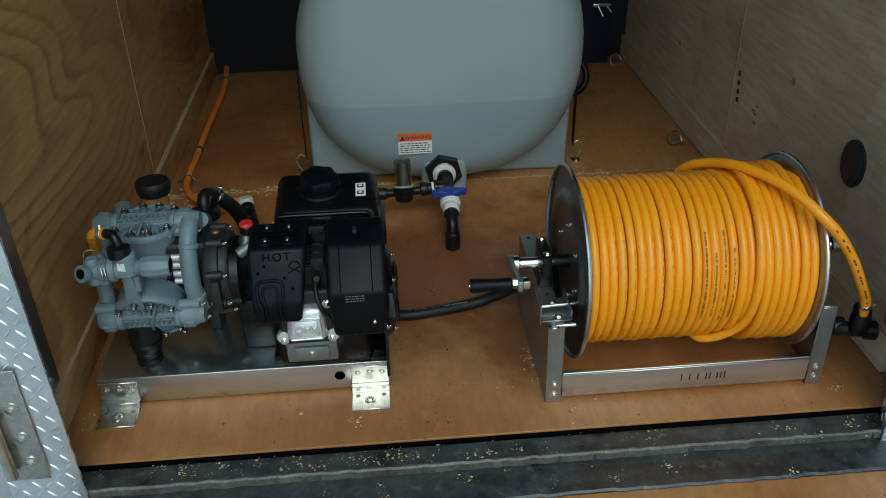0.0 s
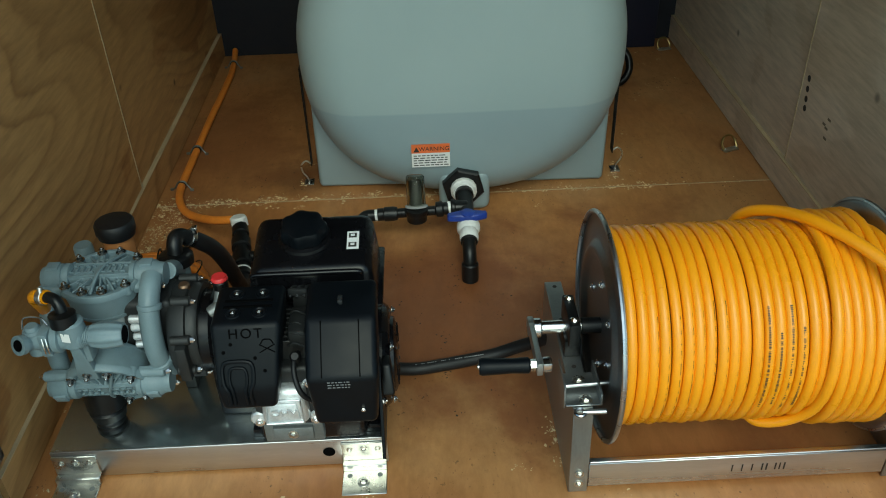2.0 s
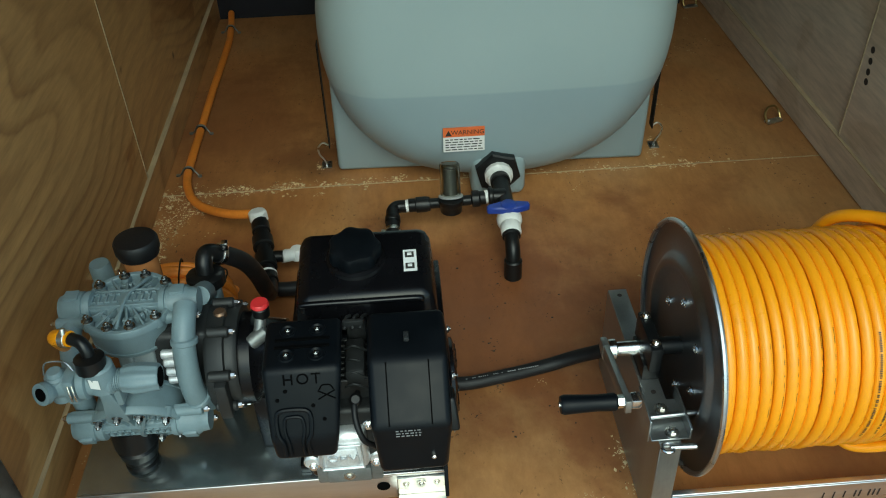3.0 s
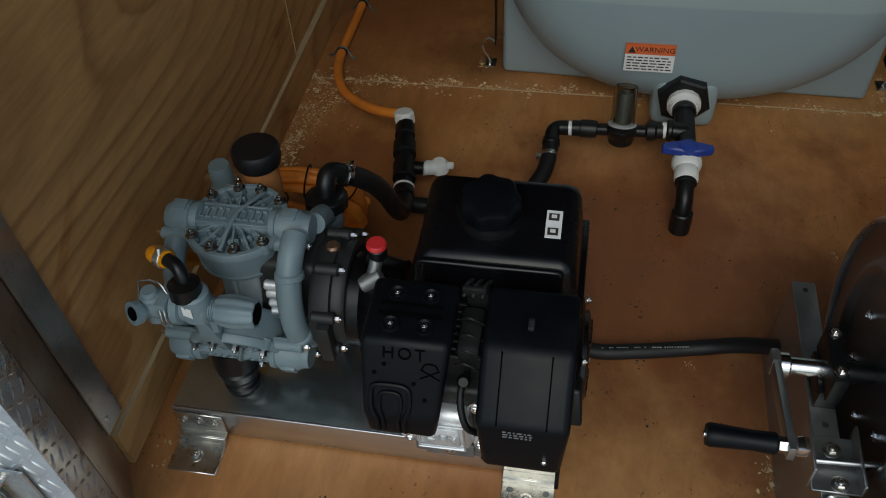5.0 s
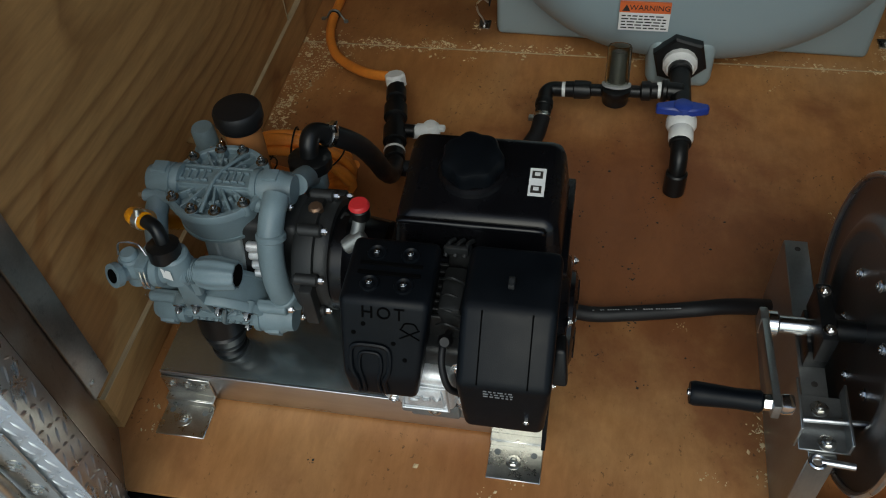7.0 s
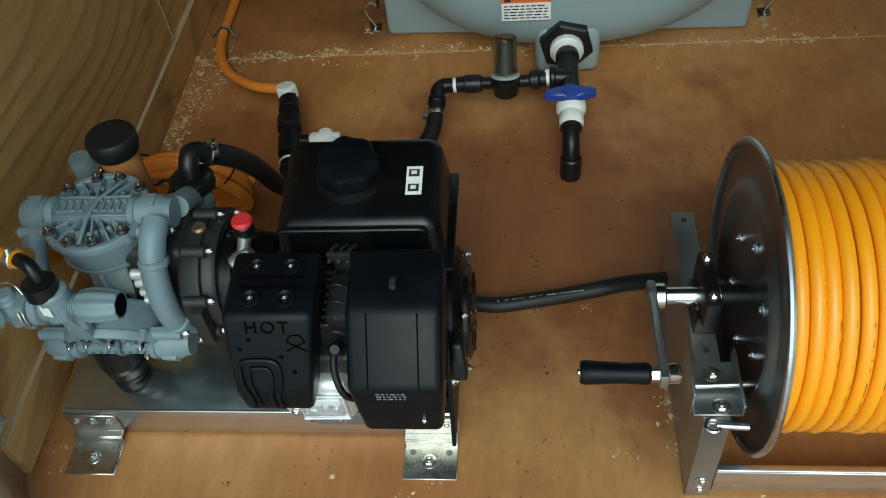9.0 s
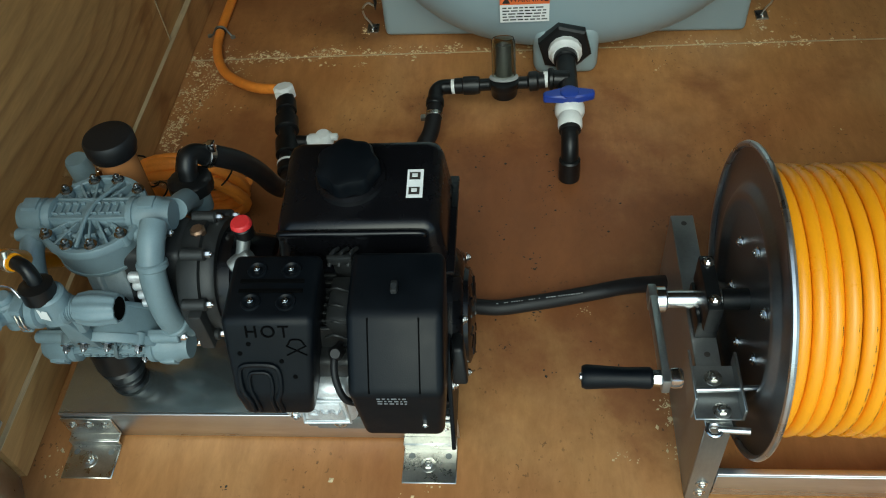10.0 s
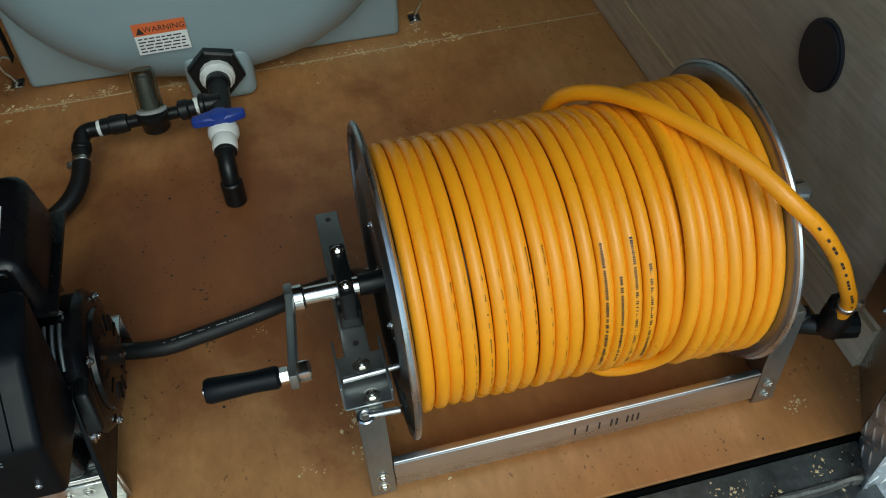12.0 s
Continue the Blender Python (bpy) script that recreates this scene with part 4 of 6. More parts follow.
for w in (86, 143):
    c, s = math.cos(radians(w)), math.sin(radians(w))
    bm = bmesh.new()
    pipe(bm, [(-0.042, 1.535 + 0.099 * c, 0.178 + 0.099 * s), (-0.020, 1.535 + 0.100 * c - 0.004, 0.178 + 0.100 * s), (-0.040, 1.527 + 0.100 * c, 0.200 + 0.100 * s)], 0.0026, 8, 4)
    part("spring_clip", bm, CHROME, engine, "bright wire clip")
for a in (40, 130, 220, 310):
    bolt(rs, (0.003, 1.535 + 0.084 * math.cos(radians(a)), 0.178 + 0.084 * math.sin(radians(a))), (1, 0, 0), 0.005, 0.005, SCREW)
bm = bmesh.new()
hexa(bm, [(-0.012, 1.405, 0.195), (0.010, 1.405, 0.195), (0.010, 1.425, 0.188), (-0.012, 1.425, 0.188), (-0.012, 1.43, 0.245), (0.004, 1.43, 0.245), (0.004, 1.46, 0.245), (-0.012, 1.46, 0.245)], 0.005, 3)
part("starter_grip", bm, BLACKP, engine)
bm = bmesh.new()
plate(bm, [(1.372, SZ), (1.60, SZ), (1.60, 0.24), (1.43, 0.24)], "x", -0.0195, -0.0135, 0.001)
part("side_plate", bm, BLACKM, engine, "flat black side plate")
bolt(engine, (-0.0135, 1.425, 0.165), (1, 0, 0), 0.006, 0.006, CHROME)

# ---- gearbox between pump and engine ----
gear = thing("gearbox", (-0.33, 1.56, SZ), "dark cast reduction gearbox with a red breather cap", "gearbox")
GC = (1.562, 0.246)
bm = bmesh.new()
sweep(bm, (-0.386, GC[0], GC[1]), (1, 0, 0), 48, ((0.060, -0.004), (0.086, 0), (0.090, 0.006), (0.090, 0.030), (0.084, 0.032), (0.084, 0.044), (0.080, 0.050)))
housing = part("housing", bm, CHAR, gear)
for i in range(8):
    a = radians(22 + 45 * i)
    part("lug", made(rod, (-0.380, GC[0] + 0.090 * math.cos(a), GC[1] + 0.090 * math.sin(a)), (-0.345, GC[0] + 0.090 * math.cos(a), GC[1] + 0.090 * math.sin(a)), 0.009, 0.009, 12, 0.002), CHAR, housing)
bm = bmesh.new()
sweep(bm, (-0.340, GC[0], GC[1] - 0.01), (1, 0, 0), 40, ((0.078, 0), (0.078, 0.022), (0.066, 0.034), (0.060, 0.075)))
block(bm, -0.33, -0.25, 1.50, 1.62, SZ, 0.20, 0.008)
part("adapter", bm, BLACKE, gear)
for i in range(8):
    a = radians(22 + 45 * i)
    bolt(gear, (-0.345, GC[0] + 0.090 * math.cos(a), GC[1] + 0.090 * math.sin(a)), (1, 0, 0), 0.0048, 0.007, CHROME, False)
bm = bmesh.new()
block(bm, -0.372, -0.352, GC[0] - 0.102, GC[0] - 0.078, 0.200, 0.275, 0.004)
part("rib", bm, CHAR, gear)
bm = bmesh.new()
sweep(bm, (-0.363, 1.566, 0.328), (0, -0.05, 1), 8, ((0.011, 0), (0.011, 0.010), (0.008, 0.013)))
part("filler_plug", bm, BRONZE, gear, "dull bronze hexagonal filler plug")
bm = bmesh.new()
pipe(bm, [(-0.305, 1.54, 0.30), (-0.300, 1.552, 0.318), (-0.299, 1.566, 0.330)], 0.0095, 14)
rod(bm, (-0.318, 1.532, 0.296), (-0.290, 1.545, 0.310), 0.013, 0.012, 14, 0.002)
part("breather_elbow", bm, STEEL, gear, "dull metal elbow")
bm = bmesh.new()
rod(bm, (-0.297, 1.564, 0.326), (-0.297, 1.564, 0.347), 0.0135, 0.0145, 20, 0.002)
part("breather", bm, BLACKP, gear)
part("breather_cap", made(rod, (-0.297, 1.564, 0.3472), (-0.297, 1.564, 0.3555), 0.0152, 0.0142, 22, 0.002), RED, gear, "red breather cap")

# ---- diaphragm pump ----
pump = thing("diaphragm_pump", (-0.48, 1.555, SZ), "grey diaphragm pump with ribbed round heads", "pump")
PX, PY, PZ = -0.478, 1.559, 0.298
bm = bmesh.new()
hexa(bm, [(PX - 0.046, PY - 0.060, 0.200), (PX + 0.014, PY - 0.060, 0.200), (PX + 0.014, PY + 0.02, 0.200), (PX - 0.046, PY + 0.02, 0.200), (PX - 0.046, PY - 0.038, 0.345), (PX + 0.014, PY - 0.038, 0.345), (PX + 0.014, PY + 0.05, 0.345), (PX - 0.046, PY + 0.05, 0.345)], 0.006, 3)
hexa(bm, [(PX - 0.026, PY - 0.068, 0.200), (PX - 0.019, PY - 0.068, 0.200), (PX - 0.019, PY - 0.04, 0.200), (PX - 0.026, PY - 0.04, 0.200), (PX - 0.026, PY - 0.046, 0.345), (PX - 0.019, PY - 0.046, 0.345), (PX - 0.019, PY - 0.02, 0.345), (PX - 0.026, PY - 0.02, 0.345)], 0.002, 2)
part("body", bm, PUMP_D, pump)
bm = bmesh.new()
block(bm, PX - 0.02, PX + 0.10, PY - 0.038, PY + 0.040, 0.195, 0.335, 0.012, 3)
sweep(bm, (PX, PY - 0.012, 0.20), (0, 0.2, 1), 28, ((0.048, 0), (0.050, 0.01), (0.050, 0.14)))
part("crank_housing", bm, CHAR, pump)
bm = bmesh.new()
for z in (0.262, 0.280, 0.300, 0.318):
    rod(bm, (PX + 0.030, PY - 0.060, z), (PX + 0.066, PY - 0.060, z), 0.0078, 0.0075, 12, 0.002)
part("body_lug", bm, CAST, pump)


HX, CRANK = -0.5035, (1.574, 0.246)   # both heads stand on one crank, one upright, one thrown forward


def turned(bm, m):
    bmesh.ops.transform(bm, matrix=m, verts=bm.verts[:])
    return bm


def head(lean, bright):
    """A round diaphragm head on the crank, leaning about x: tapered skirt, open ribbed cover, cross tube with end caps, cap screws."""
    m = pose(HX, CRANK[0], CRANK[1], lean, 0, 0)

    def put(name, bm, material, parent, label=""):
        return part(name, turned(bm, m), material, parent, label)

    def screw(parent, p, d, r, h, material, washer=True):
        return bolt(parent, tuple(m @ Vector(p)), tuple(m.to_3x3() @ Vector(d)), r, h, material, washer)
    bm = bmesh.new()
    sweep(bm, (0, 0, 0), (0, 0, 1), 64, ((0.044, 0.061), (0.0675, 0.062), (0.0690, 0.064), (0.0690, 0.069), (0.0672, 0.0695), (0.0725, 0.108), (0.0745, 0.1085), (0.0745, 0.1190), (0.0730, 0.1210), (0.0670, 0.1210), (0.0655, 0.1195), (0.0650, 0.1110), (0.0200, 0.1085)))
    h = put("head", bm, PUMP, pump)
    bm = bmesh.new()
    for i in range(16):
        a = 2 * math.pi * (i + 0.5) / 16
        c, k = math.cos(a), math.sin(a)
        n = Vector((-k, c, 0)) * 0.0017
        p0, p1, top = Vector((0.015 * c, 0.015 * k, 0)), Vector((0.0675 * c, 0.0675 * k, 0)), Vector((0, 0, 0.1265))
        lo, rim = Vector((0, 0, 0.106)), Vector((0, 0, 0.1205))
        hexa(bm, [p0 - n + lo, p1 - n + lo, p1 + n + lo, p0 + n + lo, p0 - n + top, p1 - n + rim, p1 + n + rim, p0 + n + top], 0.0005, 1)
    for a in range(0, 360, 6):
        c, k = math.cos(radians(a)), math.sin(radians(a))
        if abs(k) > 0.5 and a % 12 == 0:
            block(bm, 0.043 * c - 0.003, 0.043 * c + 0.003, 0.043 * k - 0.003, 0.043 * k + 0.003, 0.108, 0.1215, 0.0006, 1, turn=(0, 0, a))
    put("rib", bm, PUMP, h, "thin moulded ribs across the cover")
    # cross tube: middle bar with a ladder of pockets, and stepped caps with flat pads
    put("cross_tube", made(block, -0.060, 0.060, -0.0205, 0.0205, 0.100, 0.1275, 0.006, 3), PUMP, h)
    for k in (-1, 1):
        bm = bmesh.new()
        x0 = 0.052 * k
        sweep(bm, (x0, 0, 0.114), (k, 0, 0), 16, ((0.0200, 0), (0.0255, 0.002), (0.0262, 0.010), (0.0238, 0.011), (0.0238, 0.014), (0.0262, 0.015), (0.0262, 0.042), (0.0225, 0.047), (0.0205, 0.052 if k < 0 else 0.060)))
        lo, hi = sorted((x0 + k * 0.019, x0 + k * 0.041))
        block(bm, lo, hi, -0.0105, 0.0105, 0.128, 0.1425, 0.0016, 2)
        lo, hi = sorted((x0 + k * 0.004, x0 + k * 0.050))
        block(bm, lo, hi, -0.036, 0.036, 0.098, 0.112, 0.004, 2)
        for y in (-0.028, 0.028):
            lo, hi = sorted((x0 - k * 0.004, x0 + k * 0.054))
            rod(bm, (lo, y, 0.108), (hi, y, 0.108), 0.0092, 0.0092, 14, 0.0015)
        put("end_cap", bm, PUMP, h)
    bm = bmesh.new()
    for i in range(10):
        x = -0.054 + i * 0.0112
        if i not in (4, 9):
            block(bm, x, x + 0.0030, -0.0105, 0.0105, 0.126, 0.1318, 0.0006, 1)
            block(bm, x + 0.0030, x + 0.0095, -0.0105, -0.0080, 0.126, 0.1318, 0.0006, 1)
            block(bm, x + 0.0030, x + 0.0095, 0.0080, 0.0105, 0.126, 0.1318, 0.0006, 1)
    for y in (-0.0175, 0.0175):
        block(bm, -0.058, 0.058, y - 0.0018, y + 0.0018, 0.124, 0.1305, 0.0006, 1)
    pipe(bm, [(-0.004, -0.062, 0.120), (-0.001, -0.022, 0.1300), (0.004, 0.004, 0.1325), (0.012, 0.024, 0.1300), (0.024, 0.060, 0.120)], 0.0030, 8)
    put("lattice", bm, PUMP, h, "raised lattice on the cross tube")
    for sx in (-1, 1):
        for sy in (-1, 1):
            for x, y in ((0.0525, 0.041), (0.0170, 0.0605)):
                boss = put("screw_boss", made(rod, (sx * x, sy * y, 0.104), (sx * x, sy * y, 0.1225), 0.0092, 0.0086, 16, 0.001), PUMP, h)
                screw(boss, (sx * x, sy * y, 0.1225), (0, 0, 1), 0.0058, 0.0085, SCREW)
    for x, d in ((-0.106, -1), (0.108, 1)):
        for y in (-0.028, 0.028):
            screw(h, (x, y, 0.108), (d, 0, 0), 0.0050, 0.007, CHROME, False)
    if bright:
        for x in (-0.052, -0.017, 0.017, 0.052):
            screw(h, (x, -0.070, 0.114), (0, -1, 0.3), 0.0052, 0.009, CHROME, False)


head(0, False)
head(115.5, True)
# manifold on the far end, from the upper to the forward cross tube
bm = bmesh.new()
pipe(bm, [(-0.588, 1.560, 0.352), (-0.590, 1.528, 0.335), (-0.590, 1.505, 0.300), (-0.590, 1.492, 0.250), (-0.588, 1.490, 0.215)], 0.0165, 18)
part("manifold_pipe", bm, PUMP, pump, "curved grey manifold pipe")
bm = bmesh.new()
X = PX + 0.072
pipe(bm, [(X, 1.545, 0.376), (X, 1.520, 0.366), (X - 0.002, 1.497, 0.340), (X - 0.003, 1.483, 0.300), (X - 0.002, 1.478, 0.255), (X + 0.002, 1.484, 0.222), (X + 0.008, 1.504, 0.200)], 0.0180, 20)
sweep(bm, (X - 0.001, 1.502, 0.348), (0, -0.45, -1), 24, ((0.0190, 0), (0.0210, 0.002), (0.0210, 0.009), (0.0190, 0.011)))
sweep(bm, (X, 1.479, 0.240), (0.2, 0.2, -1), 24, ((0.0190, 0), (0.0210, 0.002), (0.0210, 0.008), (0.0190, 0.010)))
part("manifold_pipe", bm, PUMP, pump, "curved grey manifold pipe")
# regulator along x in front of the heads, with a fluted knob
RY, RZ = 1.427, 0.345
bm = bmesh.new()
rod(bm, (-0.588, RY, RZ), (-0.495, RY, RZ), 0.0205, 0.0205, 24, 0.003)
sweep(bm, (-0.545, RY, RZ), (1, 0, 0), 24, ((0.021, 0), (0.026, 0.002), (0.026, 0.012), (0.022, 0.014)))
rod(bm, (-0.512, RY, RZ - 0.012), (-0.512, RY, RZ + 0.034), 0.023, 0.021, 24, 0.003)
rod(bm, (-0.576, RY, RZ - 0.030), (-0.576, RY, RZ + 0.020), 0.0165, 0.0165, 24, 0.003)
block(bm, -0.562, -0.546, RY - 0.022, RY + 0.022, RZ - 0.024, RZ + 0.022, 0.003, 2)
rod(bm, (-0.576, RY, RZ + 0.018), (-0.576, RY, RZ + 0.027), 0.0125, 0.0115, 20, 0.002)
block(bm, -0.53, -0.495, RY, RY + 0.032, RZ - 0.060, RZ - 0.012, 0.006)
hexa(bm, [(-0.540, RY + 0.012, 0.236), (-0.502, RY + 0.012, 0.236), (-0.502, RY + 0.026, 0.236), (-0.540, RY + 0.026, 0.236), (-0.520, RY - 0.010, 0.33), (-0.506, RY - 0.010, 0.33), (-0.506, RY + 0.012, 0.33), (-0.520, RY + 0.012, 0.33)], 0.003)
reg = part("regulator", bm, PUMP, pump, "grey pressure regulator body")
bm = bmesh.new()
sweep(bm, (-0.580, RY - 0.010, RZ), (-0.45, -0.8, 0.40), 24, ((0.012, 0), (0.0135, 0.014), (0.0170, 0.015), (0.0170, 0.024), (0.0105, 0.0245), (0.0095, 0.017)))
part("port", bm, PUMP, reg)
way = Vector((-0.45, -0.8, 0.40)).normalized()
# black disc paints the shade inside the port
part("port_bore", made(sweep, Vector((-0.580, RY - 0.010, RZ)) + way * 0.0244, way, 20, ((0.0098, 0), (0.0098, 0.0007))), HOLE, reg)
bm = bmesh.new()
sweep(bm, (-0.498, RY, RZ), (1, 0, 0), 24, ((0.016, 0), (0.0155, 0.018)))
for i in range(5):
    sweep(bm, (-0.497 + i * 0.003, RY, RZ), (1, 0, 0), 24, ((0.0158, 0), (0.0172, 0.0007), (0.0158, 0.0014)))
part("thread", bm, PUMP, reg)
bm = bmesh.new()
sweep(bm, (-0.484, RY, RZ), (1, 0, 0), 72, ((0.015, 0), (0.019, 0.001), (0.0225, 0.016), (0.0225, 0.030), (0.0195, 0.052), (0.018, 0.055), (0.0155, 0.055), (0.0145, 0.048)), 9, 0.04)
part("knob", bm, PUMP, reg, "fluted grey pressure knob")
# black disc paints the shade inside the knob
part("knob_bore", made(sweep, (-0.4295, RY, RZ), (1, 0, 0), 20, ((0.0150, 0), (0.0150, 0.0008))), HOLE, reg)
bm = bmesh.new()
pipe(bm, [(-0.545, RY - 0.006, RZ + 0.030), (-0.56, RY + 0.004, RZ + 0.040), (-0.585, RY + 0.004, RZ + 0.040), (-0.592, RY, RZ + 0.020)], 0.0017, 8)
for dx in (-0.003, 0.003):
    pipe(bm, [(-0.551 + dx, RY - 0.024, RZ - 0.014), (-0.549 + dx, RY - 0.0275, RZ), (-0.551 + dx, RY - 0.022, RZ + 0.016)], 0.0016, 8)
part("spring_clip", bm, CHROME, reg, "bent wire spring clip")
bm = bmesh.new()
hexa(bm, [(-0.5235, RY - 0.0205, RZ + 0.006), (-0.508, RY - 0.0245, RZ + 0.006), (-0.508, RY - 0.0245, RZ + 0.0065), (-0.5235, RY - 0.0205, RZ + 0.0065), (-0.5235, RY - 0.019, RZ + 0.022), (-0.508, RY - 0.023, RZ + 0.022), (-0.508, RY - 0.0225, RZ + 0.0225), (-0.5235, RY - 0.0185, RZ + 0.0225)], 0)
part("tag", bm, WHITE_L, reg, "small pale printed tag")
# outlet elbow with the bypass hose on top of the regulator
bm = bmesh.new()
sweep(bm, (-0.520, 1.425, RZ + 0.026), (0, 0.15, 1), 28, ((0.018, 0), (0.0215, 0.002), (0.0215, 0.022), (0.014, 0.025)), 14, 0.015)
pipe(bm, [(-0.520, 1.430, 0.385), (-0.522, 1.434, 0.402), (-0.530, 1.441, 0.412), (-0.545, 1.449, 0.412)], 0.0095, 14)
part("elbow", bm, BLACKP, pump)
bm = bmesh.new()
sweep(bm, (-0.549, 1.450, 0.411), (-1, 0.35, -0.1), 20, ((0.0125, 0), (0.0135, 0.001), (0.0135, 0.010), (0.0125, 0.011)))
rod(bm, (-0.553, 1.448, 0.422), (-0.553, 1.452, 0.430), 0.004)
part("hose_clamp", bm, ZINC, pump, "zinc hose clamp")
# outlet stub and retaining plate behind
bm = bmesh.new()
sweep(bm, (-0.592, 1.716, 0.235), (0, 0, 1), 24, ((0.024, 0), (0.024, 0.055), (0.020, 0.058), (0.0185, 0.060), (0.0185, 0.095), (0.016, 0.100)))
rod(bm, (-0.585, 1.71, 0.262), (-0.53, 1.62, 0.275), 0.020)
part("valve_stub", bm, PUMP, pump)
bm = bmesh.new()
block(bm, -0.622, -0.548, 1.702, 1.730, 0.304, 0.307, 0.001, 1, turn=(0, 0, -8))
part("retainer", bm, CHROME, pump)
bolt(pump, (-0.556, 1.700, 0.307), (0, 0, 1), 0.005, 0.018, CHROME, False)
# oil reservoir with black cap
bm = bmesh.new()
sweep(bm, (-0.508, 1.684, 0.255), (0, 0.04, 1), 28, ((0.026, 0), (0.028, 0.01), (0.028, 0.114), (0.026, 0.118)))
part("oil_reservoir", bm, AMBER, pump, "brown translucent oil reservoir")
bm = bmesh.new()
sweep(bm, (-0.508, 1.689, 0.370), (0, 0.04, 1), 40, ((0.030, 0), (0.034, 0.002), (0.035, 0.009), (0.037, 0.012), (0.037, 0.028), (0.034, 0.033), (0.030, 0.034)))
part("reservoir_cap", bm, RUBBER, pump, "black rubber reservoir cap")
# suction elbow, nut and black hose
bm = bmesh.new()
pipe(bm, [(-0.396, 1.592, 0.352), (-0.398, 1.618, 0.338), (-0.400, 1.645, 0.318), (-0.402, 1.664, 0.296)], 0.0165, 18)
sweep(bm, (-0.402, 1.664, 0.268), (0, 0.08, 1), 24, ((0.018, 0), (0.022, 0.01), (0.022, 0.044), (0.020, 0.050)))
part("suction_elbow", bm, PUMP, pump)
bm = bmesh.new()
sweep(bm, (-0.402, 1.667, 0.314), (0, 0.10, 1), 48, ((0.029, 0), (0.0325, 0.002), (0.0325, 0.019), (0.029, 0.022), (0.016, 0.0235)), 14, 0.02)
part("union_nut", bm, BLACKP, pump)
bm = bmesh.new()
pipe(bm, [(-0.402, 1.670, 0.334), (-0.402, 1.677, 0.350), (-0.400, 1.689, 0.359), (-0.393, 1.700, 0.356), (-0.382, 1.709, 0.342)], 0.0150, 18)
part("hose_elbow", bm, BLACKP, pump)
# rubber mount
bm = bmesh.new()
sweep(bm, (-0.533, 1.486, SZ), (0, 0.1, 1), 32, ((0.024, 0), (0.028, 0.002), (0.028, 0.010), (0.024, 0.013), (0.027, 0.017), (0.027, 0.023), (0.025, 0.026), (0.031, 0.030), (0.034, 0.046), (0.030, 0.050), (0.036, 0.056), (0.036, 0.100)))
part("outlet_foot", bm, BLACKP, pump, "stepped black rubber foot")
bm = bmesh.new()
block(bm, -0.415, -0.392, 1.58, 1.64, SZ, 0.24, 0.004)
part("leg", bm, CHAR, pump)

pump_hose = thing("pump_hose", (-0.38, 1.85, 0.1), "short black rubber hose from the pump's suction elbow", "hose")
bm = bmesh.new()
pipe(bm, [(-0.385, 1.707, 0.346), (-0.370, 1.722, 0.328), (-0.352, 1.750, 0.288), (-0.344, 1.785, 0.230), (-0.343, 1.825, 0.160), (-0.348, 1.875, 0.100), (-0.354, 1.92, 0.072), (-0.360, 1.952, 0.064)], 0.0165, 18)
part("hose", bm, RUBBER, pump_hose)
bm = bmesh.new()
sweep(bm, (-0.384, 1.7075, 0.3450), (0.7, 0.65, -0.75), 20, ((0.0178, 0), (0.0192, 0.001), (0.0192, 0.009), (0.0178, 0.010)))
block(bm, -0.374, -0.362, 1.700, 1.712, 0.356, 0.372, 0.002)
part("clamp", bm, CHROME, pump_hose, "zinc hose clamp")

# tee line behind the pump: filler valve, white nuts
line = thing("return_line", (-0.38, 2.05, 0.08), "black plastic return pipework with white nuts", "pipe fitting")
bm = bmesh.new()
rod(bm, (-0.402, 2.175, 0.080), (-0.360, 1.945, 0.066), 0.0165)
for a, r, w in ((0.12, 0.021, 0.14), (0.34, 0.024, 0.16), (0.60, 0.0235, 0.2), (0.86, 0.021, 0.12)):
    p0 = Vector((-0.402, 2.175, 0.080)).lerp(Vector((-0.360, 1.945, 0.066)), a)
    d = Vector((0.042, -0.23, -0.014)).normalized()
    sweep(bm, p0, d, 20, ((r - 0.003, 0), (r, 0.002), (r, 0.21 * w), (r - 0.003, 0.21 * w + 0.002)))
rod(bm, (-0.376, 2.032, 0.071), (-0.335, 2.030, 0.071), 0.0135)
part("body", bm, BLACKP, line)
bm = bmesh.new()
sweep(bm, (-0.402, 2.168, 0.070), (-0.1, 0.2, 1), 24, ((0.019, 0), (0.0215, 0.003), (0.0215, 0.024), (0.017, 0.029)), 8, 0.04)
part("white_nut", bm, WHITE, line, "white ribbed plastic nut")
bm = bmesh.new()
sweep(bm, (-0.307, 2.050, 0.050), (0, 0, 1), 24, ((0.016, 0), (0.019, 0.002), (0.019, 0.018), (0.013, 0.026), (0.008, 0.027)))
block(bm, -0.337, -0.277, 2.043, 2.057, 0.060, 0.072, 0.004)
rod(bm, (-0.340, 2.032, 0.068), (-0.312, 2.046, 0.062), 0.0145)
part("wing_nut", bm, WHITE, line, "white plastic wing nut")
part("seal_ring", made(sweep, (-0.3655, 1.975, 0.068), (0.042, -0.23, -0.014), 20, ((0.019, 0), (0.0215, 0.001), (0.0215, 0.006), (0.019, 0.007))), WHITE, line, "white ring")

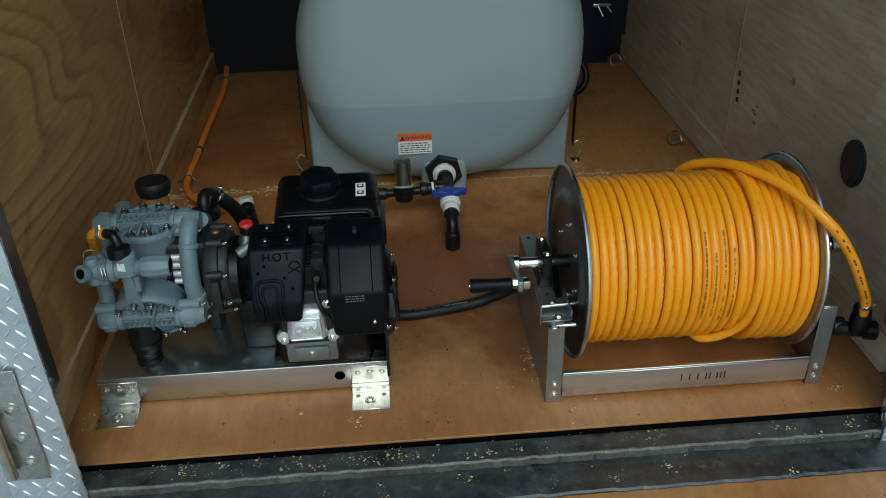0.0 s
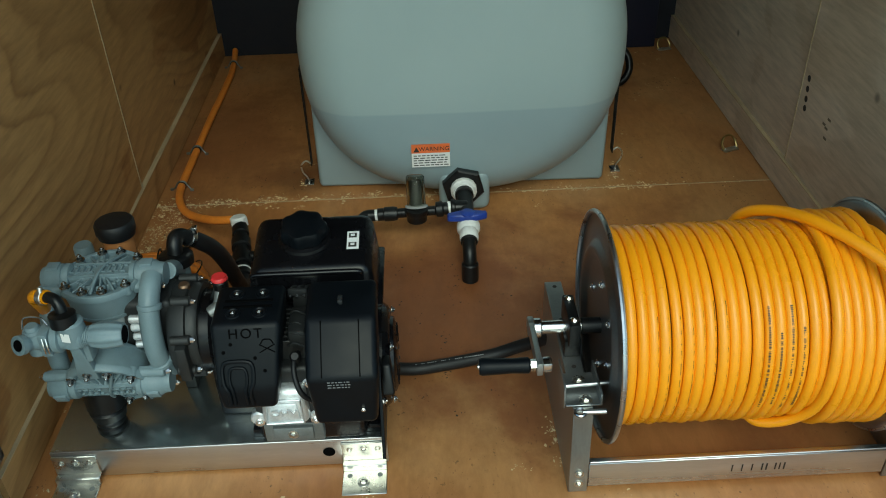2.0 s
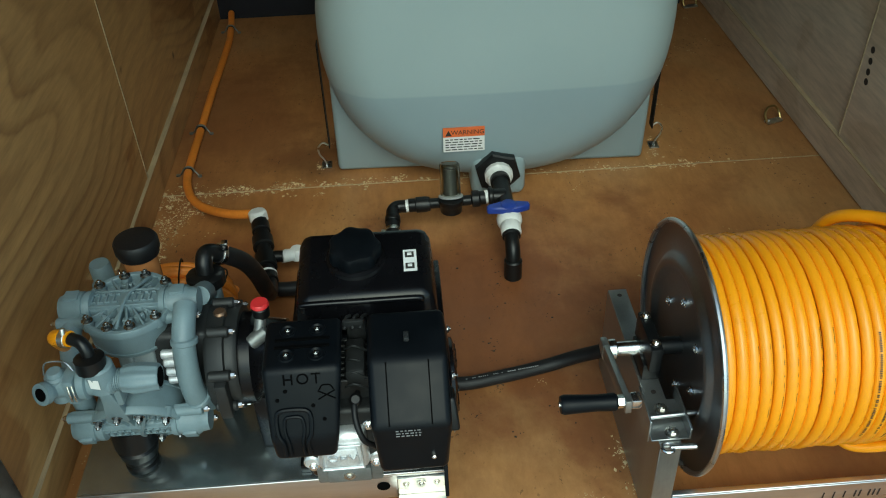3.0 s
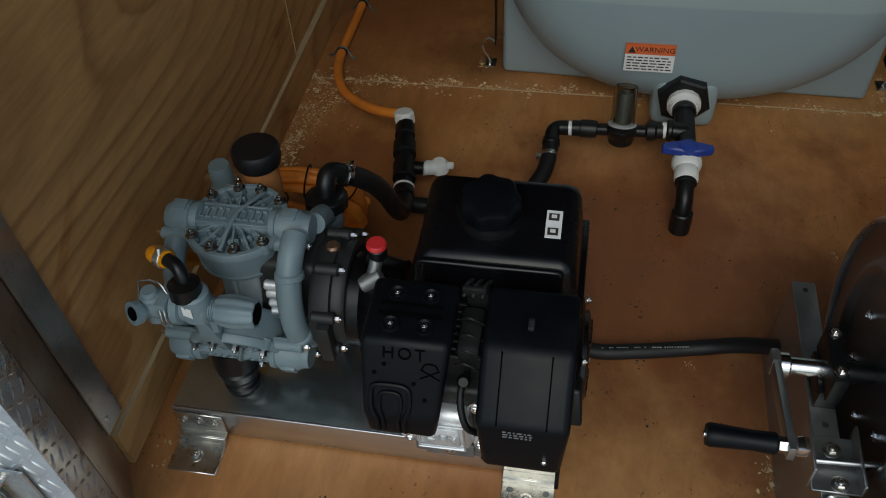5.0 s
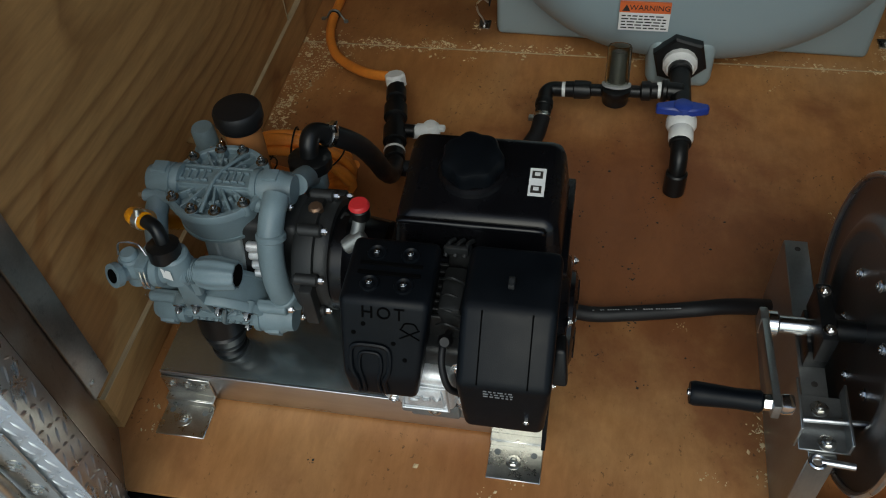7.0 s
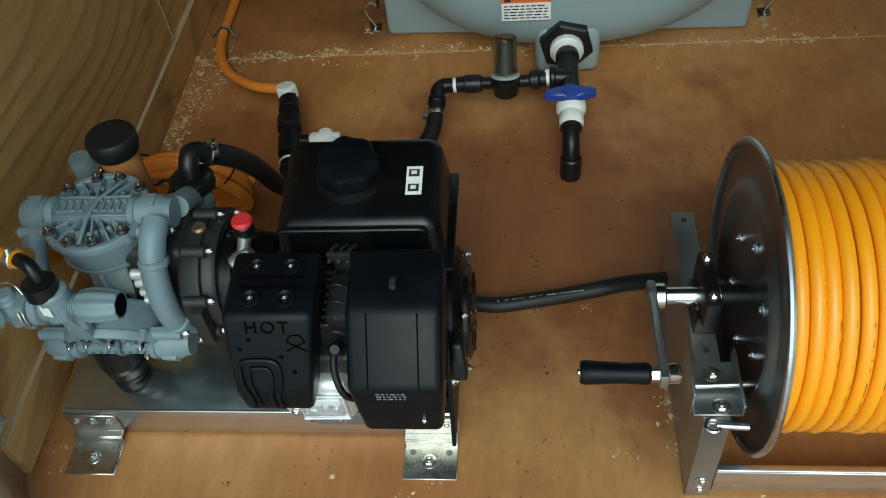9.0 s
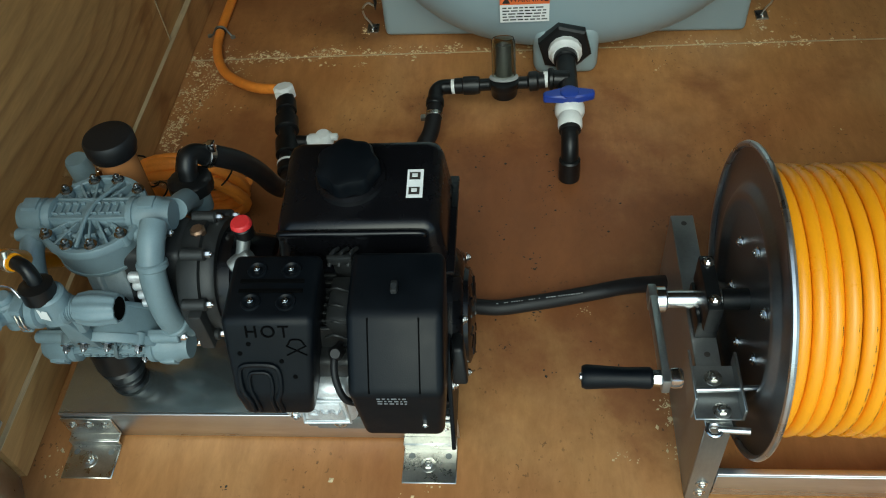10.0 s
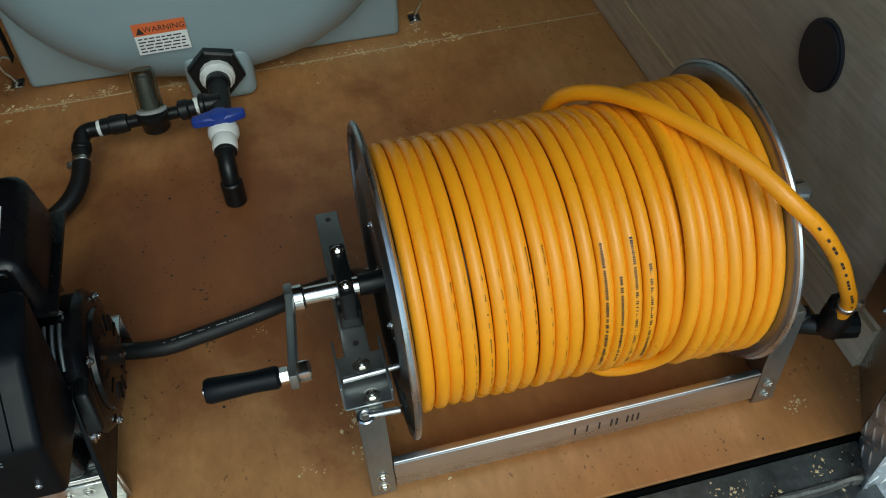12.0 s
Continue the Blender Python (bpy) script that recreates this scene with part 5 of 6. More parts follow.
# orange hoses on the floor
floor_hose = thing("floor_hose", (-0.63, 2.8, 0.01), "thin orange hose clipped along the plywood floor", "hose")
bm = bmesh.new()
pipe(bm, [(-0.64, 3.50, 0.03), (-0.632, 3.40, 0.014), (-0.626, 3.26, 0.013), (-0.632, 2.944, 0.013), (-0.633, 2.69, 0.013), (-0.633, 2.50, 0.014), (-0.620, 2.405, 0.018), (-0.585, 2.325, 0.027), (-0.535, 2.262, 0.045), (-0.475, 2.205, 0.070), (-0.425, 2.182, 0.083), (-0.408, 2.176, 0.084)], 0.0110, 14, 10)
part("hose", bm, HOSE_D, floor_hose)
for y in (2.713, 2.493, 3.40):
    bm = bmesh.new()
    pipe(bm, [(-0.655, y, 0.004), (-0.650, y, 0.012), (-0.642, y, 0.024), (-0.632, y, 0.0275), (-0.622, y, 0.024), (-0.616, y, 0.012), (-0.608, y - 0.004, 0.003)], 0.0022, 8)
    sweep(bm, (-0.663, y, 0.0), (0, 0, 1), 10, ((0.006, 0), (0.006, 0.004)))
    sweep(bm, (-0.604, y - 0.008, 0.0), (0, 0, 1), 10, ((0.006, 0), (0.006, 0.004)))
    part("clip", bm, STEEL, floor_hose, "small metal hose clip")
    part("band", made(rod, (-0.6325, y + 0.006, 0.0136), (-0.6325, y - 0.006, 0.0136), 0.0122, 0.0122, 16, 0.001), BLACKP, floor_hose, "black band round the hose")
pump_line = thing("bypass_hose", (-0.6, 1.7, 0.1), "orange hose looping from the regulator behind the pump", "hose")
bm = bmesh.new()
pipe(bm, [(-0.546, 1.449, 0.412), (-0.562, 1.456, 0.409), (-0.578, 1.472, 0.394), (-0.590, 1.505, 0.352), (-0.612, 1.57, 0.27), (-0.634, 1.66, 0.17), (-0.640, 1.76, 0.08), (-0.615, 1.85, 0.03)], 0.0120, 14)
part("hose", bm, HOSE, pump_line)
coil = thing("hose_coil", (-0.53, 1.92, 0.0), "small coil of orange hose tied with black cable ties", "hose")
bm = bmesh.new()
random.seed(3)
pts = []
for i in range(6 * 20):
    a = 2 * math.pi * i / 20
    k = i / 20
    rr = 0.086 + 0.007 * math.sin(k * 2.3)
    pts.append((-0.515 + rr * 1.08 * math.cos(a), 1.868 - 0.040 * math.sin(a) + 0.006 * math.sin(k * 4) + 0.007 * (k - 3) * (0.6 + 0.4 * math.cos(a)), 0.116 + rr * 1.05 * math.sin(a) + 0.005 * (k - 3)))
pipe(bm, pts, 0.0088, 10, 0)
part("hose", bm, HOSE_D, coil)
for a in (35, 80, 125, 200):
    c, s = math.cos(radians(a)), math.sin(radians(a))
    bm = bmesh.new()
    cen = Vector((-0.515 + 0.092 * c, 1.868 - 0.040 * s, 0.116 + 0.090 * s))
    out = Vector((c, 0, s))
    pipe(bm, [cen + out * 0.030 * math.cos(w) + Vector((0, 0.026, 0.004)) * math.sin(w) for w in [2 * math.pi * i / 16 for i in range(16)]], 0.0017, 6, 0, True)
    part("cable_tie", bm, BLACKP, coil, "black cable tie")

# black pressure hose from the pump side to the reel
feed = thing("feed_hose", (0.15, 1.57, 0.1), "black rubber pressure hose running to the reel", "hose")
bm = bmesh.new()
pipe(bm, [(-0.30, 1.83, 0.03), (-0.16, 1.815, 0.0134), (-0.07, 1.70, 0.0134), (0.02, 1.668, 0.0134), (0.10, 1.676, 0.0134), (0.20, 1.695, 0.016), (0.26, 1.69, 0.042), (0.313, 1.66, 0.088), (0.346, 1.61, 0.150), (0.362, 1.555, 0.205), (0.364, 1.525, 0.232)], 0.0136, 16)
part("hose", bm, RUBBER, feed)
bm = bmesh.new()
random.seed(5)
for x in np.arange(0.04, 0.20, 0.0042):
    if random.random() < 0.75:
        y = 1.671 + (x - 0.05) * 0.155
        block(bm, x, x + random.uniform(0.002, 0.0036), y - 0.0045, y - 0.0030, 0.0250, 0.0270, 0)
part("print", bm, GREY_L, feed, "pale unreadable print")["kind"] = "stuff"

# ---- hose reel ----
CY, CZ, RF = 1.511, 0.245, 0.209
FL, FR = 0.385, 0.851
reel = thing("hose_reel", (0.62, 1.5, 0), "steel hand-crank hose reel on a bent sheet frame", "hose reel")


def side_frame(x, s):
    """A bent side plate: upright with a rear leg, and a top channel that carries the bearing."""
    bm = bmesh.new()
    lo, hi = sorted((x, x + s * 0.004))
    plate(bm, [(1.341, 0.001), (1.703, 0.001), (1.705, 0.197), (1.345, 0.197)], "x", lo, hi)
    f = part("side_plate", bm, REEL_STEEL, reel)
    bm = bmesh.new()
    lo, hi = sorted((x, x + s * 0.034))
    block(bm, lo, hi, 1.345, 1.705, 0.1965, 0.2005, 0.001, 1)
    hexa(bm, [(lo, 1.336, 0.001), (hi, 1.336, 0.001), (hi, 1.340, 0.001), (lo, 1.340, 0.001), (lo, 1.343, 0.198), (hi, 1.343, 0.198), (hi, 1.347, 0.198), (lo, 1.347, 0.198)], 0.001, 1)
    part("channel", bm, REEL_STEEL, f)
    # ink-dark discs on the channel paint the shade of its holes
    for y in (1.688, 1.452):
        part("hole", made(sweep, (x + s * 0.018, y, 0.2005), (0, 0, 1), 14, ((0.0042, 0), (0.0042, 0.0005))), INK, f)
    for z in (0.022, 0.048):
        bolt(f, (x + s * 0.018, 1.337, z), (0, -1, 0.03), 0.0055, 0.005)
    bm = bmesh.new()
    block(bm, x + s * 0.004, x + s * 0.034, 1.478, 1.548, 0.2005, 0.236, 0.002)
    block(bm, x + s * 0.009, x + s * 0.029, 1.466, 1.558, 0.232, 0.282, 0.003)
    bearing = part("bearing_block", bm, BLACKP, reel, "black bearing block")
    for y in (1.482, 1.545):
        bolt(bearing, (x + s * 0.019, y, 0.282), (0, 0, 1), 0.0055, 0.005, CHROME)
    return f


left = side_frame(0.312, 1)
right = side_frame(0.918, -1)
bm = bmesh.new()
block(bm, 0.347, 0.883, 1.338, 1.342, 0.012, 0.0705, 0.001, 1)
block(bm, 0.347, 0.883, 1.338, 1.349, 0.0708, 0.0752, 0.0018, 3)
part("front_rail", bm, ALU, reel, "bright bent steel rail")
part("rear_rail", made(block, 0.351, 0.883, 1.695, 1.699, 0.012, 0.066, 0.001, 1), ALU, reel)
bm = bmesh.new()
for x, w in ((0.604, 0.0022), (0.622, 0.0022), (0.640, 0.0022), (0.658, 0.0026), (0.666, 0.0026), (0.682, 0.0026), (0.690, 0.0022), (0.698, 0.0026)):
    block(bm, x, x + w, 1.3372, 1.3382, 0.034, 0.051, 0)
part("cut_mark", bm, INK, reel, "row of dark cut-out bars")


def disc(x, s):
    bm = bmesh.new()
    prof = ((0.02, 0.0), (0.118, 0.0), (0.126, 0.003), (0.132, 0.009), (0.140, 0.011), (0.148, 0.009), (0.154, 0.003), (0.160, 0.001), (0.200, -0.001), (0.206, 0.002), (RF - 0.003, 0.008), (RF, 0.007), (RF + 0.001, 0.003), (RF - 0.002, -0.001), (RF - 0.008, -0.003), (0.02, -0.003))
    sweep(bm, (x, CY, CZ), (-s, 0, 0), 96, prof)
    d = part("flange", bm, FLANGE, reel, "dark pressed steel flange with a bright rim")
    bm = bmesh.new()
    pipe(bm, [(x - s * 0.004, CY + (RF - 0.001) * math.cos(2 * math.pi * i / 96), CZ + (RF - 0.001) * math.sin(2 * math.pi * i / 96)) for i in range(96)], 0.0045, 8, 0, True)
    part("rim", bm, ALU, d)
    for a in (20, 80, 140, 200, 260, 320):
        for rr in (0.082, ):
            bolt(d, (x - s * 0.0005, CY + rr * math.cos(radians(a)), CZ + rr * math.sin(radians(a))), (-s, 0, 0), 0.0055, 0.005, CHROME)
    return d


disc(FL, 1)
disc(FR, -1)
bm = bmesh.new()
rod(bm, (0.268, CY, CZ), (1.004, CY, CZ), 0.0125, 0.0125, 20, 0.002)
sweep(bm, (0.968, CY, CZ), (1, 0, 0), 20, ((0.016, 0), (0.019, 0.002), (0.019, 0.026), (0.016, 0.028)))
part("axle", bm, CHROME, reel, "bright steel axle")
# added cover that makes the axle black between bearing and flange
part("axle_black_section", made(rod, (0.349, CY, CZ), (0.388, CY, CZ), 0.0150, 0.0150, 20, 0.001), BLACKP, reel)
part("drum", made(rod, (FL + 0.005, CY, CZ), (FR - 0.005, CY, CZ), 0.10, 0.10, 48), FLANGE, reel)
bm = bmesh.new()
sweep(bm, (0.262, CY, CZ), (1, 0, 0), 20, ((0.016, 0), (0.018, 0.002), (0.018, 0.013), (0.014, 0.016)))
part("collar", bm, CHROME, reel)
# crank
bm = bmesh.new()
hexa(bm, [(0.252, CY - 0.012, CZ - 0.012), (0.264, CY - 0.012, CZ - 0.012), (0.264, CY + 0.014, CZ - 0.006), (0.252, CY + 0.014, CZ - 0.006),
          (0.252, CY - 0.008, CZ + 0.018), (0.264, CY - 0.008, CZ + 0.018), (0.264, CY + 0.016, CZ + 0.016), (0.252, CY + 0.016, CZ + 0.016)], 0.003)
hexa(bm, [(0.246, 1.340, 0.288), (0.256, 1.340, 0.288), (0.264, CY + 0.004, CZ - 0.012), (0.254, CY + 0.004, CZ - 0.012),
          (0.246, 1.342, 0.312), (0.256, 1.342, 0.312), (0.264, CY + 0.006, CZ + 0.014), (0.254, CY + 0.006, CZ + 0.014)], 0.002)
crank = part("crank_arm", bm, REEL_STEEL, reel)
bm = bmesh.new()
sweep(bm, (0.236, 1.354, 0.300), (-1, 0.02, 0.0), 24, ((0.011, 0), (0.0135, 0.003), (0.0125, 0.03), (0.0140, 0.060), (0.0150, 0.078), (0.013, 0.083)))
part("handle", bm, BLACKM, crank, "black plastic crank handle")
bm = bmesh.new()
rod(bm, (0.270, 1.354, 0.300), (0.150, 1.356, 0.300), 0.005, 0.005, 12, 0.001)
sweep(bm, (0.246, 1.354, 0.300), (-1, 0, 0), 6, ((0.010, 0), (0.010, 0.009)))
block(bm, 0.256, 0.272, 1.344, 1.364, 0.290, 0.310, 0.004)
part("handle_pin", bm, CHROME, crank)
# brake plate and locking pin at the front corner of the frame
bm = bmesh.new()
block(bm, 0.300, 0.362, 1.352, 1.432, 0.2012, 0.2045, 0.001, 1)
block(bm, 0.358, 0.3615, 1.352, 1.440, 0.2012, 0.226, 0.001, 1)
block(bm, 0.298, 0.3015, 1.365, 1.440, 0.185, 0.232, 0.001, 1)
brake = part("brake_plate", bm, REEL_STEEL, reel)
bolt(brake, (0.331, 1.412, 0.2045), (0, 0, 1), 0.0075, 0.006)
bolt(brake, (0.335, 1.364, 0.2045), (0, 0, 1), 0.0075, 0.006)
part("lock_pin", made(rod, (0.304, 1.388, 0.216), (0.384, 1.390, 0.218), 0.0042, 0.004, 12), ALU, brake)
part("stop_rod", made(rod, (0.326, 1.340, 0.2005), (0.366, 1.336, 0.2040), 0.0048, 0.0048, 12, 0.001), ALU, brake)
part("stop_eye", made(pipe, [(0.322 + 0.0085 * math.cos(w), 1.339 + 0.0085 * math.sin(w), 0.2010) for w in [2 * math.pi * i / 16 for i in range(16)]], 0.0032, 8, 0, True), ALU, brake)
# swivel on the far end
swivel = part("swivel", made(pipe, [(0.925, 1.420, 0.100), (0.945, 1.393, 0.110), (0.975, 1.370, 0.118), (1.022, 1.356, 0.120)], 0.0155, 16), BLACKP, reel, "black swivel fitting")
bm = bmesh.new()
sweep(bm, (0.948, 1.392, 0.112), (1, -0.35, 0.1), 20, ((0.018, 0), (0.021, 0.003), (0.021, 0.022), (0.017, 0.025)))
sweep(bm, (1.000, 1.363, 0.119), (1, -0.25, 0.03), 24, ((0.017, 0), (0.0205, 0.002), (0.0205, 0.026), (0.017, 0.028)), 12, 0.03)
sweep(bm, (0.986, 1.358, 0.120), (-0.13, -0.12, 1), 20, ((0.017, 0), (0.020, 0.004), (0.020, 0.045), (0.018, 0.048), (0.018, 0.070), (0.014, 0.074)), 10, 0.03)
part("swivel_nut", bm, BLACKP, swivel)

# ---- wound hose ----
wound = thing("wound_hose", (0.63, 1.5, 0.25), "bright orange half-inch spray hose wound neatly on the reel", "hose")
HR = 0.0093
R1 = 0.1712
PITCH = 0.0187
random.seed(11)


def wind(x0, x1, r, a0, n=44, wob=0.0012):
    turns = abs(x1 - x0) / PITCH
    m = int(turns * n)
    out = []
    for i in range(m + 1):
        k = i / n
        a = a0 + 2 * math.pi * k
        j = int(k)
        rr = r + wob * math.sin(j * 2.4 + 0.6) + 0.0006 * math.sin(a * 2 + j)
        frac = k - j
        step = j + max(0.0, min(1.0, (frac - 0.7) / 0.3))
        xx = x0 + (1 if x1 > x0 else -1) * PITCH * step + 0.0010 * math.sin(j * 1.7) + 0.0006 * math.sin(a + j)
        out.append((xx, CY + rr * math.cos(a), CZ + rr * math.sin(a)))
    return out


lower = wind(0.401, 0.839, R1, radians(60))
bm = bmesh.new()
pipe(bm, lower, HR, 14, 0)
part("winding", bm, HOSE, wound)
upper = wind(0.839, 0.730, R1 + 0.0140, radians(100))
x1, y1, z1 = upper[0]
upper = [(x1 + 0.001, CY + (R1 + 0.0140 - 0.02 * k) * math.cos(radians(100 - 26 * k)), CZ + (R1 + 0.0140 - 0.02 * k) * math.sin(radians(100 - 26 * k))) for k in (1.0, 0.75, 0.5, 0.25)] + upper
x1, y1, z1 = upper[-1]
a1 = math.atan2(z1 - CZ, y1 - CY)
upper += [(x1 - 0.004 * k, CY + (R1 + 0.0140 - 0.02 * k) * math.cos(a1 + 0.5 * k), CZ + (R1 + 0.0140 - 0.02 * k) * math.sin(a1 + 0.5 * k)) for k in (0.25, 0.5, 0.75, 1.0)]
# the free end lifts off the top, crosses the last turns and drops over the flange to the swivel
bm = bmesh.new()
pipe(bm, upper, HR, 14, 0)
part("outer_winding", bm, HOSE, wound)
bm = bmesh.new()
tail = [(0.652, CY + 0.166, 0.300), (0.660, CY + 0.150, 0.360), (0.676, CY + 0.125, 0.395), (0.705, CY + 0.078, 0.423), (0.729, CY + 0.018, 0.445), (0.752, CY - 0.028, 0.451), (0.778, CY - 0.077, 0.451), (0.806, CY - 0.123, 0.440), (0.832, CY - 0.163, 0.420),
        (0.866, CY - 0.183, 0.386), (0.908, CY - 0.187, 0.326), (0.942, CY - 0.185, 0.264), (0.966, CY - 0.178, 0.218), (0.976, CY - 0.168, 0.178)]
pipe(bm, tail, HR + 0.0014, 16, 8)
part("free_end", bm, HOSE, wound)
bm = bmesh.new()
low = [(0.640, CY - 0.100, CZ - 0.140), (0.655, CY - 0.122, CZ - 0.140), (0.680, CY - 0.140, CZ - 0.125), (0.705, CY - 0.155, CZ - 0.100), (0.722, CY - 0.172, CZ - 0.060), (0.728, CY - 0.183, CZ), (0.730, CY - 0.172, CZ + 0.07), (0.732, CY - 0.13, CZ + 0.135), (0.735, CY - 0.06, CZ + 0.177), (0.737, CY + 0.02, CZ + 0.186), (0.738, CY + 0.09, CZ + 0.16), (0.738, CY + 0.14, CZ + 0.105)]
pipe(bm, low, HR, 12, 8)
part("crossover", bm, HOSE, wound)
bm = bmesh.new()
sweep(bm, (0.972, CY - 0.173, 0.198), (-0.25, -0.2, 1), 20, ((0.0112, 0), (0.0126, 0.001), (0.0126, 0.010), (0.0112, 0.011)))
block(bm, 0.982, 0.990, CY - 0.184, CY - 0.174, 0.198, 0.212, 0.002)
part("clamp", bm, ZINC, wound, "zinc hose clamp")
# printed marks along the wraps
bm = bmesh.new()
for j in range(2, 23):
    xx = 0.400 + PITCH * j + 0.0010 * math.sin(j * 1.7)
    rr = R1 + 0.0012 * math.sin(j * 2.4 + 0.6)
    big = 12 <= j <= 15
    off = -0.001 + 0.001 * math.sin(j) if big else 0.0058 + 0.0012 * math.sin(j * 1.3)
    a, end = radians(random.uniform(126, 150)), radians(random.uniform(192, 204))
    while a < end:
        w = random.uniform(0.007, 0.013) if big else random.uniform(0.006, 0.016)
        t = random.uniform(0.0013, 0.0019) if big else random.uniform(0.0005, 0.0009)
        ring = []
        for aa in (a, a + w):
            for dx in (off - t, off + t):
                q = math.sqrt(max(0.0, HR * HR - dx * dx)) + 0.0003
                ring.append(bm.verts.new((xx + dx, CY + (rr + q) * math.cos(aa), CZ + (rr + q) * math.sin(aa))))
        bm.faces.new((ring[0], ring[1], ring[3], ring[2]))
        a += w + random.uniform(0.004, 0.007) + (random.random() < 0.2) * (0.015 if big else 0.05)
path = smooth_path(tail, 8)
for k in range(70, 98):
    if random.random() < 0.45:
        continue
    p, q = path[k], path[k + 1]
    d = (q - p).normalized()
    up = (Vector((-0.35, -0.8, 0.45)) - d * d.dot(Vector((-0.35, -0.8, 0.45)))).normalized()
    side = d.cross(up) * 0.0016
    c = up * (HR + 0.0018)
    bm.faces.new([bm.verts.new(v) for v in (p + c - side, p + c + side, p.lerp(q, 0.8) + c + side, p.lerp(q, 0.8) + c - side)])
marks = part("hose_print", bm, INK, wound, "rows of small dark print, mostly unreadable")
marks["kind"] = "stuff"

# ---- loose and fixed small things ----


def d_ring(x, y, turn):
    ob = thing("tie_ring", (x, y, 0), "small metal tie-down ring screwed to the floor", "ring", "floor tie rings")
    c, s = math.cos(radians(turn)), math.sin(radians(turn))
    pts = [(0.024, 0, 0.006), (0.024, 0.012, 0.022), (0.012, 0.02, 0.038), (-0.012, 0.02, 0.038), (-0.024, 0.012, 0.022), (-0.024, 0, 0.006)]
    part("ring", made(pipe, [(x + px * c - py * s, y + px * s + py * c, pz) for px, py, pz in pts], 0.0035, 8), BRASS, ob)
    bm = bmesh.new()
    block(bm, x - 0.026, x + 0.026, y - 0.012, y + 0.010, 0.0004, 0.006, 0.002, 2, turn=(0, 0, turn))
    part("clip_plate", bm, ZINC, ob)
    for k in (-1, 1):
        bolt(ob, (x + k * 0.018 * c, y + k * 0.018 * s, 0.006), (0, 0, 1), 0.004, 0.003, CHROME, False)
    return ob


d_ring(1.008, 2.585, 20)
d_ring(1.014, 3.40, 10)
for x, s in ((-0.262, -1), (0.636, 1)):
    hook = thing("strap_hook", (x, 2.50, 0), "bent wire strap hook beside the tank's foot", "hook", "tank strap hooks")
    bm = bmesh.new()
    pipe(bm, [(x, 2.50, 0.004), (x + s * 0.006, 2.50, 0.020), (x + s * 0.016, 2.50, 0.036), (x + s * 0.018, 2.50, 0.058), (x + s * 0.004, 2.50, 0.072), (x - s * 0.010, 2.50, 0.064)], 0.0026, 8)
    part("wire", bm, ZINC, hook)
    bm = bmesh.new()
    block(bm, x - 0.014, x + 0.014, 2.482, 2.516, 0.0004, 0.005, 0.002)
    part("eye_plate", bm, ZINC, hook)
    bolt(hook, (x, 2.490, 0.005), (0, 0, 1), 0.004, 0.003, CHROME, False)
    strap = thing("tank_strap", (x, 2.50, 0.06), "black webbing strap running up over the tank", "strap", "tank straps")
    bm = bmesh.new()
    block(bm, min(x - s * 0.012, x - s * 0.0145), max(x - s * 0.012, x - s * 0.0145), 2.486, 2.514, 0.062, 0.36, 0)
    part("webbing", bm, RUBBER, strap)

# dark kit against the front wall
cab = thing("battery_box", (0.86, 3.44, 0), "dark box with metal latches against the front wall", "box")
bm = bmesh.new()
block(bm, 0.66, 0.985, 3.43, 3.515, 0.0, 0.62, 0.006)
part("body", bm, paint("navy_paint", (0.010, 0.013, 0.032), 0.5), cab)
bm = bmesh.new()
block(bm, 0.90, 0.975, 3.422, 3.4295, 0.245, 0.258, 0.002)
rod(bm, (0.92, 3.424, 0.25), (0.94, 3.405, 0.21), 0.004)
rod(bm, (0.955, 3.424, 0.25), (0.975, 3.405, 0.225), 0.004)
part("latch", bm, CHROME, cab)
fan = thing("black_hose_loop", (0.76, 3.1, 0), "loop of black hose lying against the tank", "hose")
bm = bmesh.new()
pipe(bm, [(0.752 + 0.056 * math.cos(w), 3.10 + 0.030 * math.sin(w), 0.072 + 0.058 * math.sin(w)) for w in [2 * math.pi * i / 28 for i in range(28)]], 0.013, 12, 0, True)
part("shell", bm, BLACKP, fan)
bm = bmesh.new()
block(bm, 0.735, 0.765, 3.06, 3.09, 0.0, 0.03, 0.004)
part("stem", bm, BLACKP, fan)
chain = thing("hanging_chain", (0.832, 3.427, 0.3), "strap with metal links hanging on the dark box", "chain")
bm = bmesh.new()
for i in range(5):
    z = 0.245 - i * 0.038
    pipe(bm, [(0.832 + (i % 2) * 0.003 + 0.008 * math.cos(w), 3.422, z + 0.016 * math.sin(w)) for w in [2 * math.pi * k / 12 for k in range(12)]], 0.003, 6, 0, True)
part("links", bm, ZINC, chain)
part("strap", made(block, 0.823, 0.841, 3.4255, 3.4290, 0.08, 0.6, 0), RUBBER, chain)

# ---- sawdust, chips and dirt ----
random.seed(21)


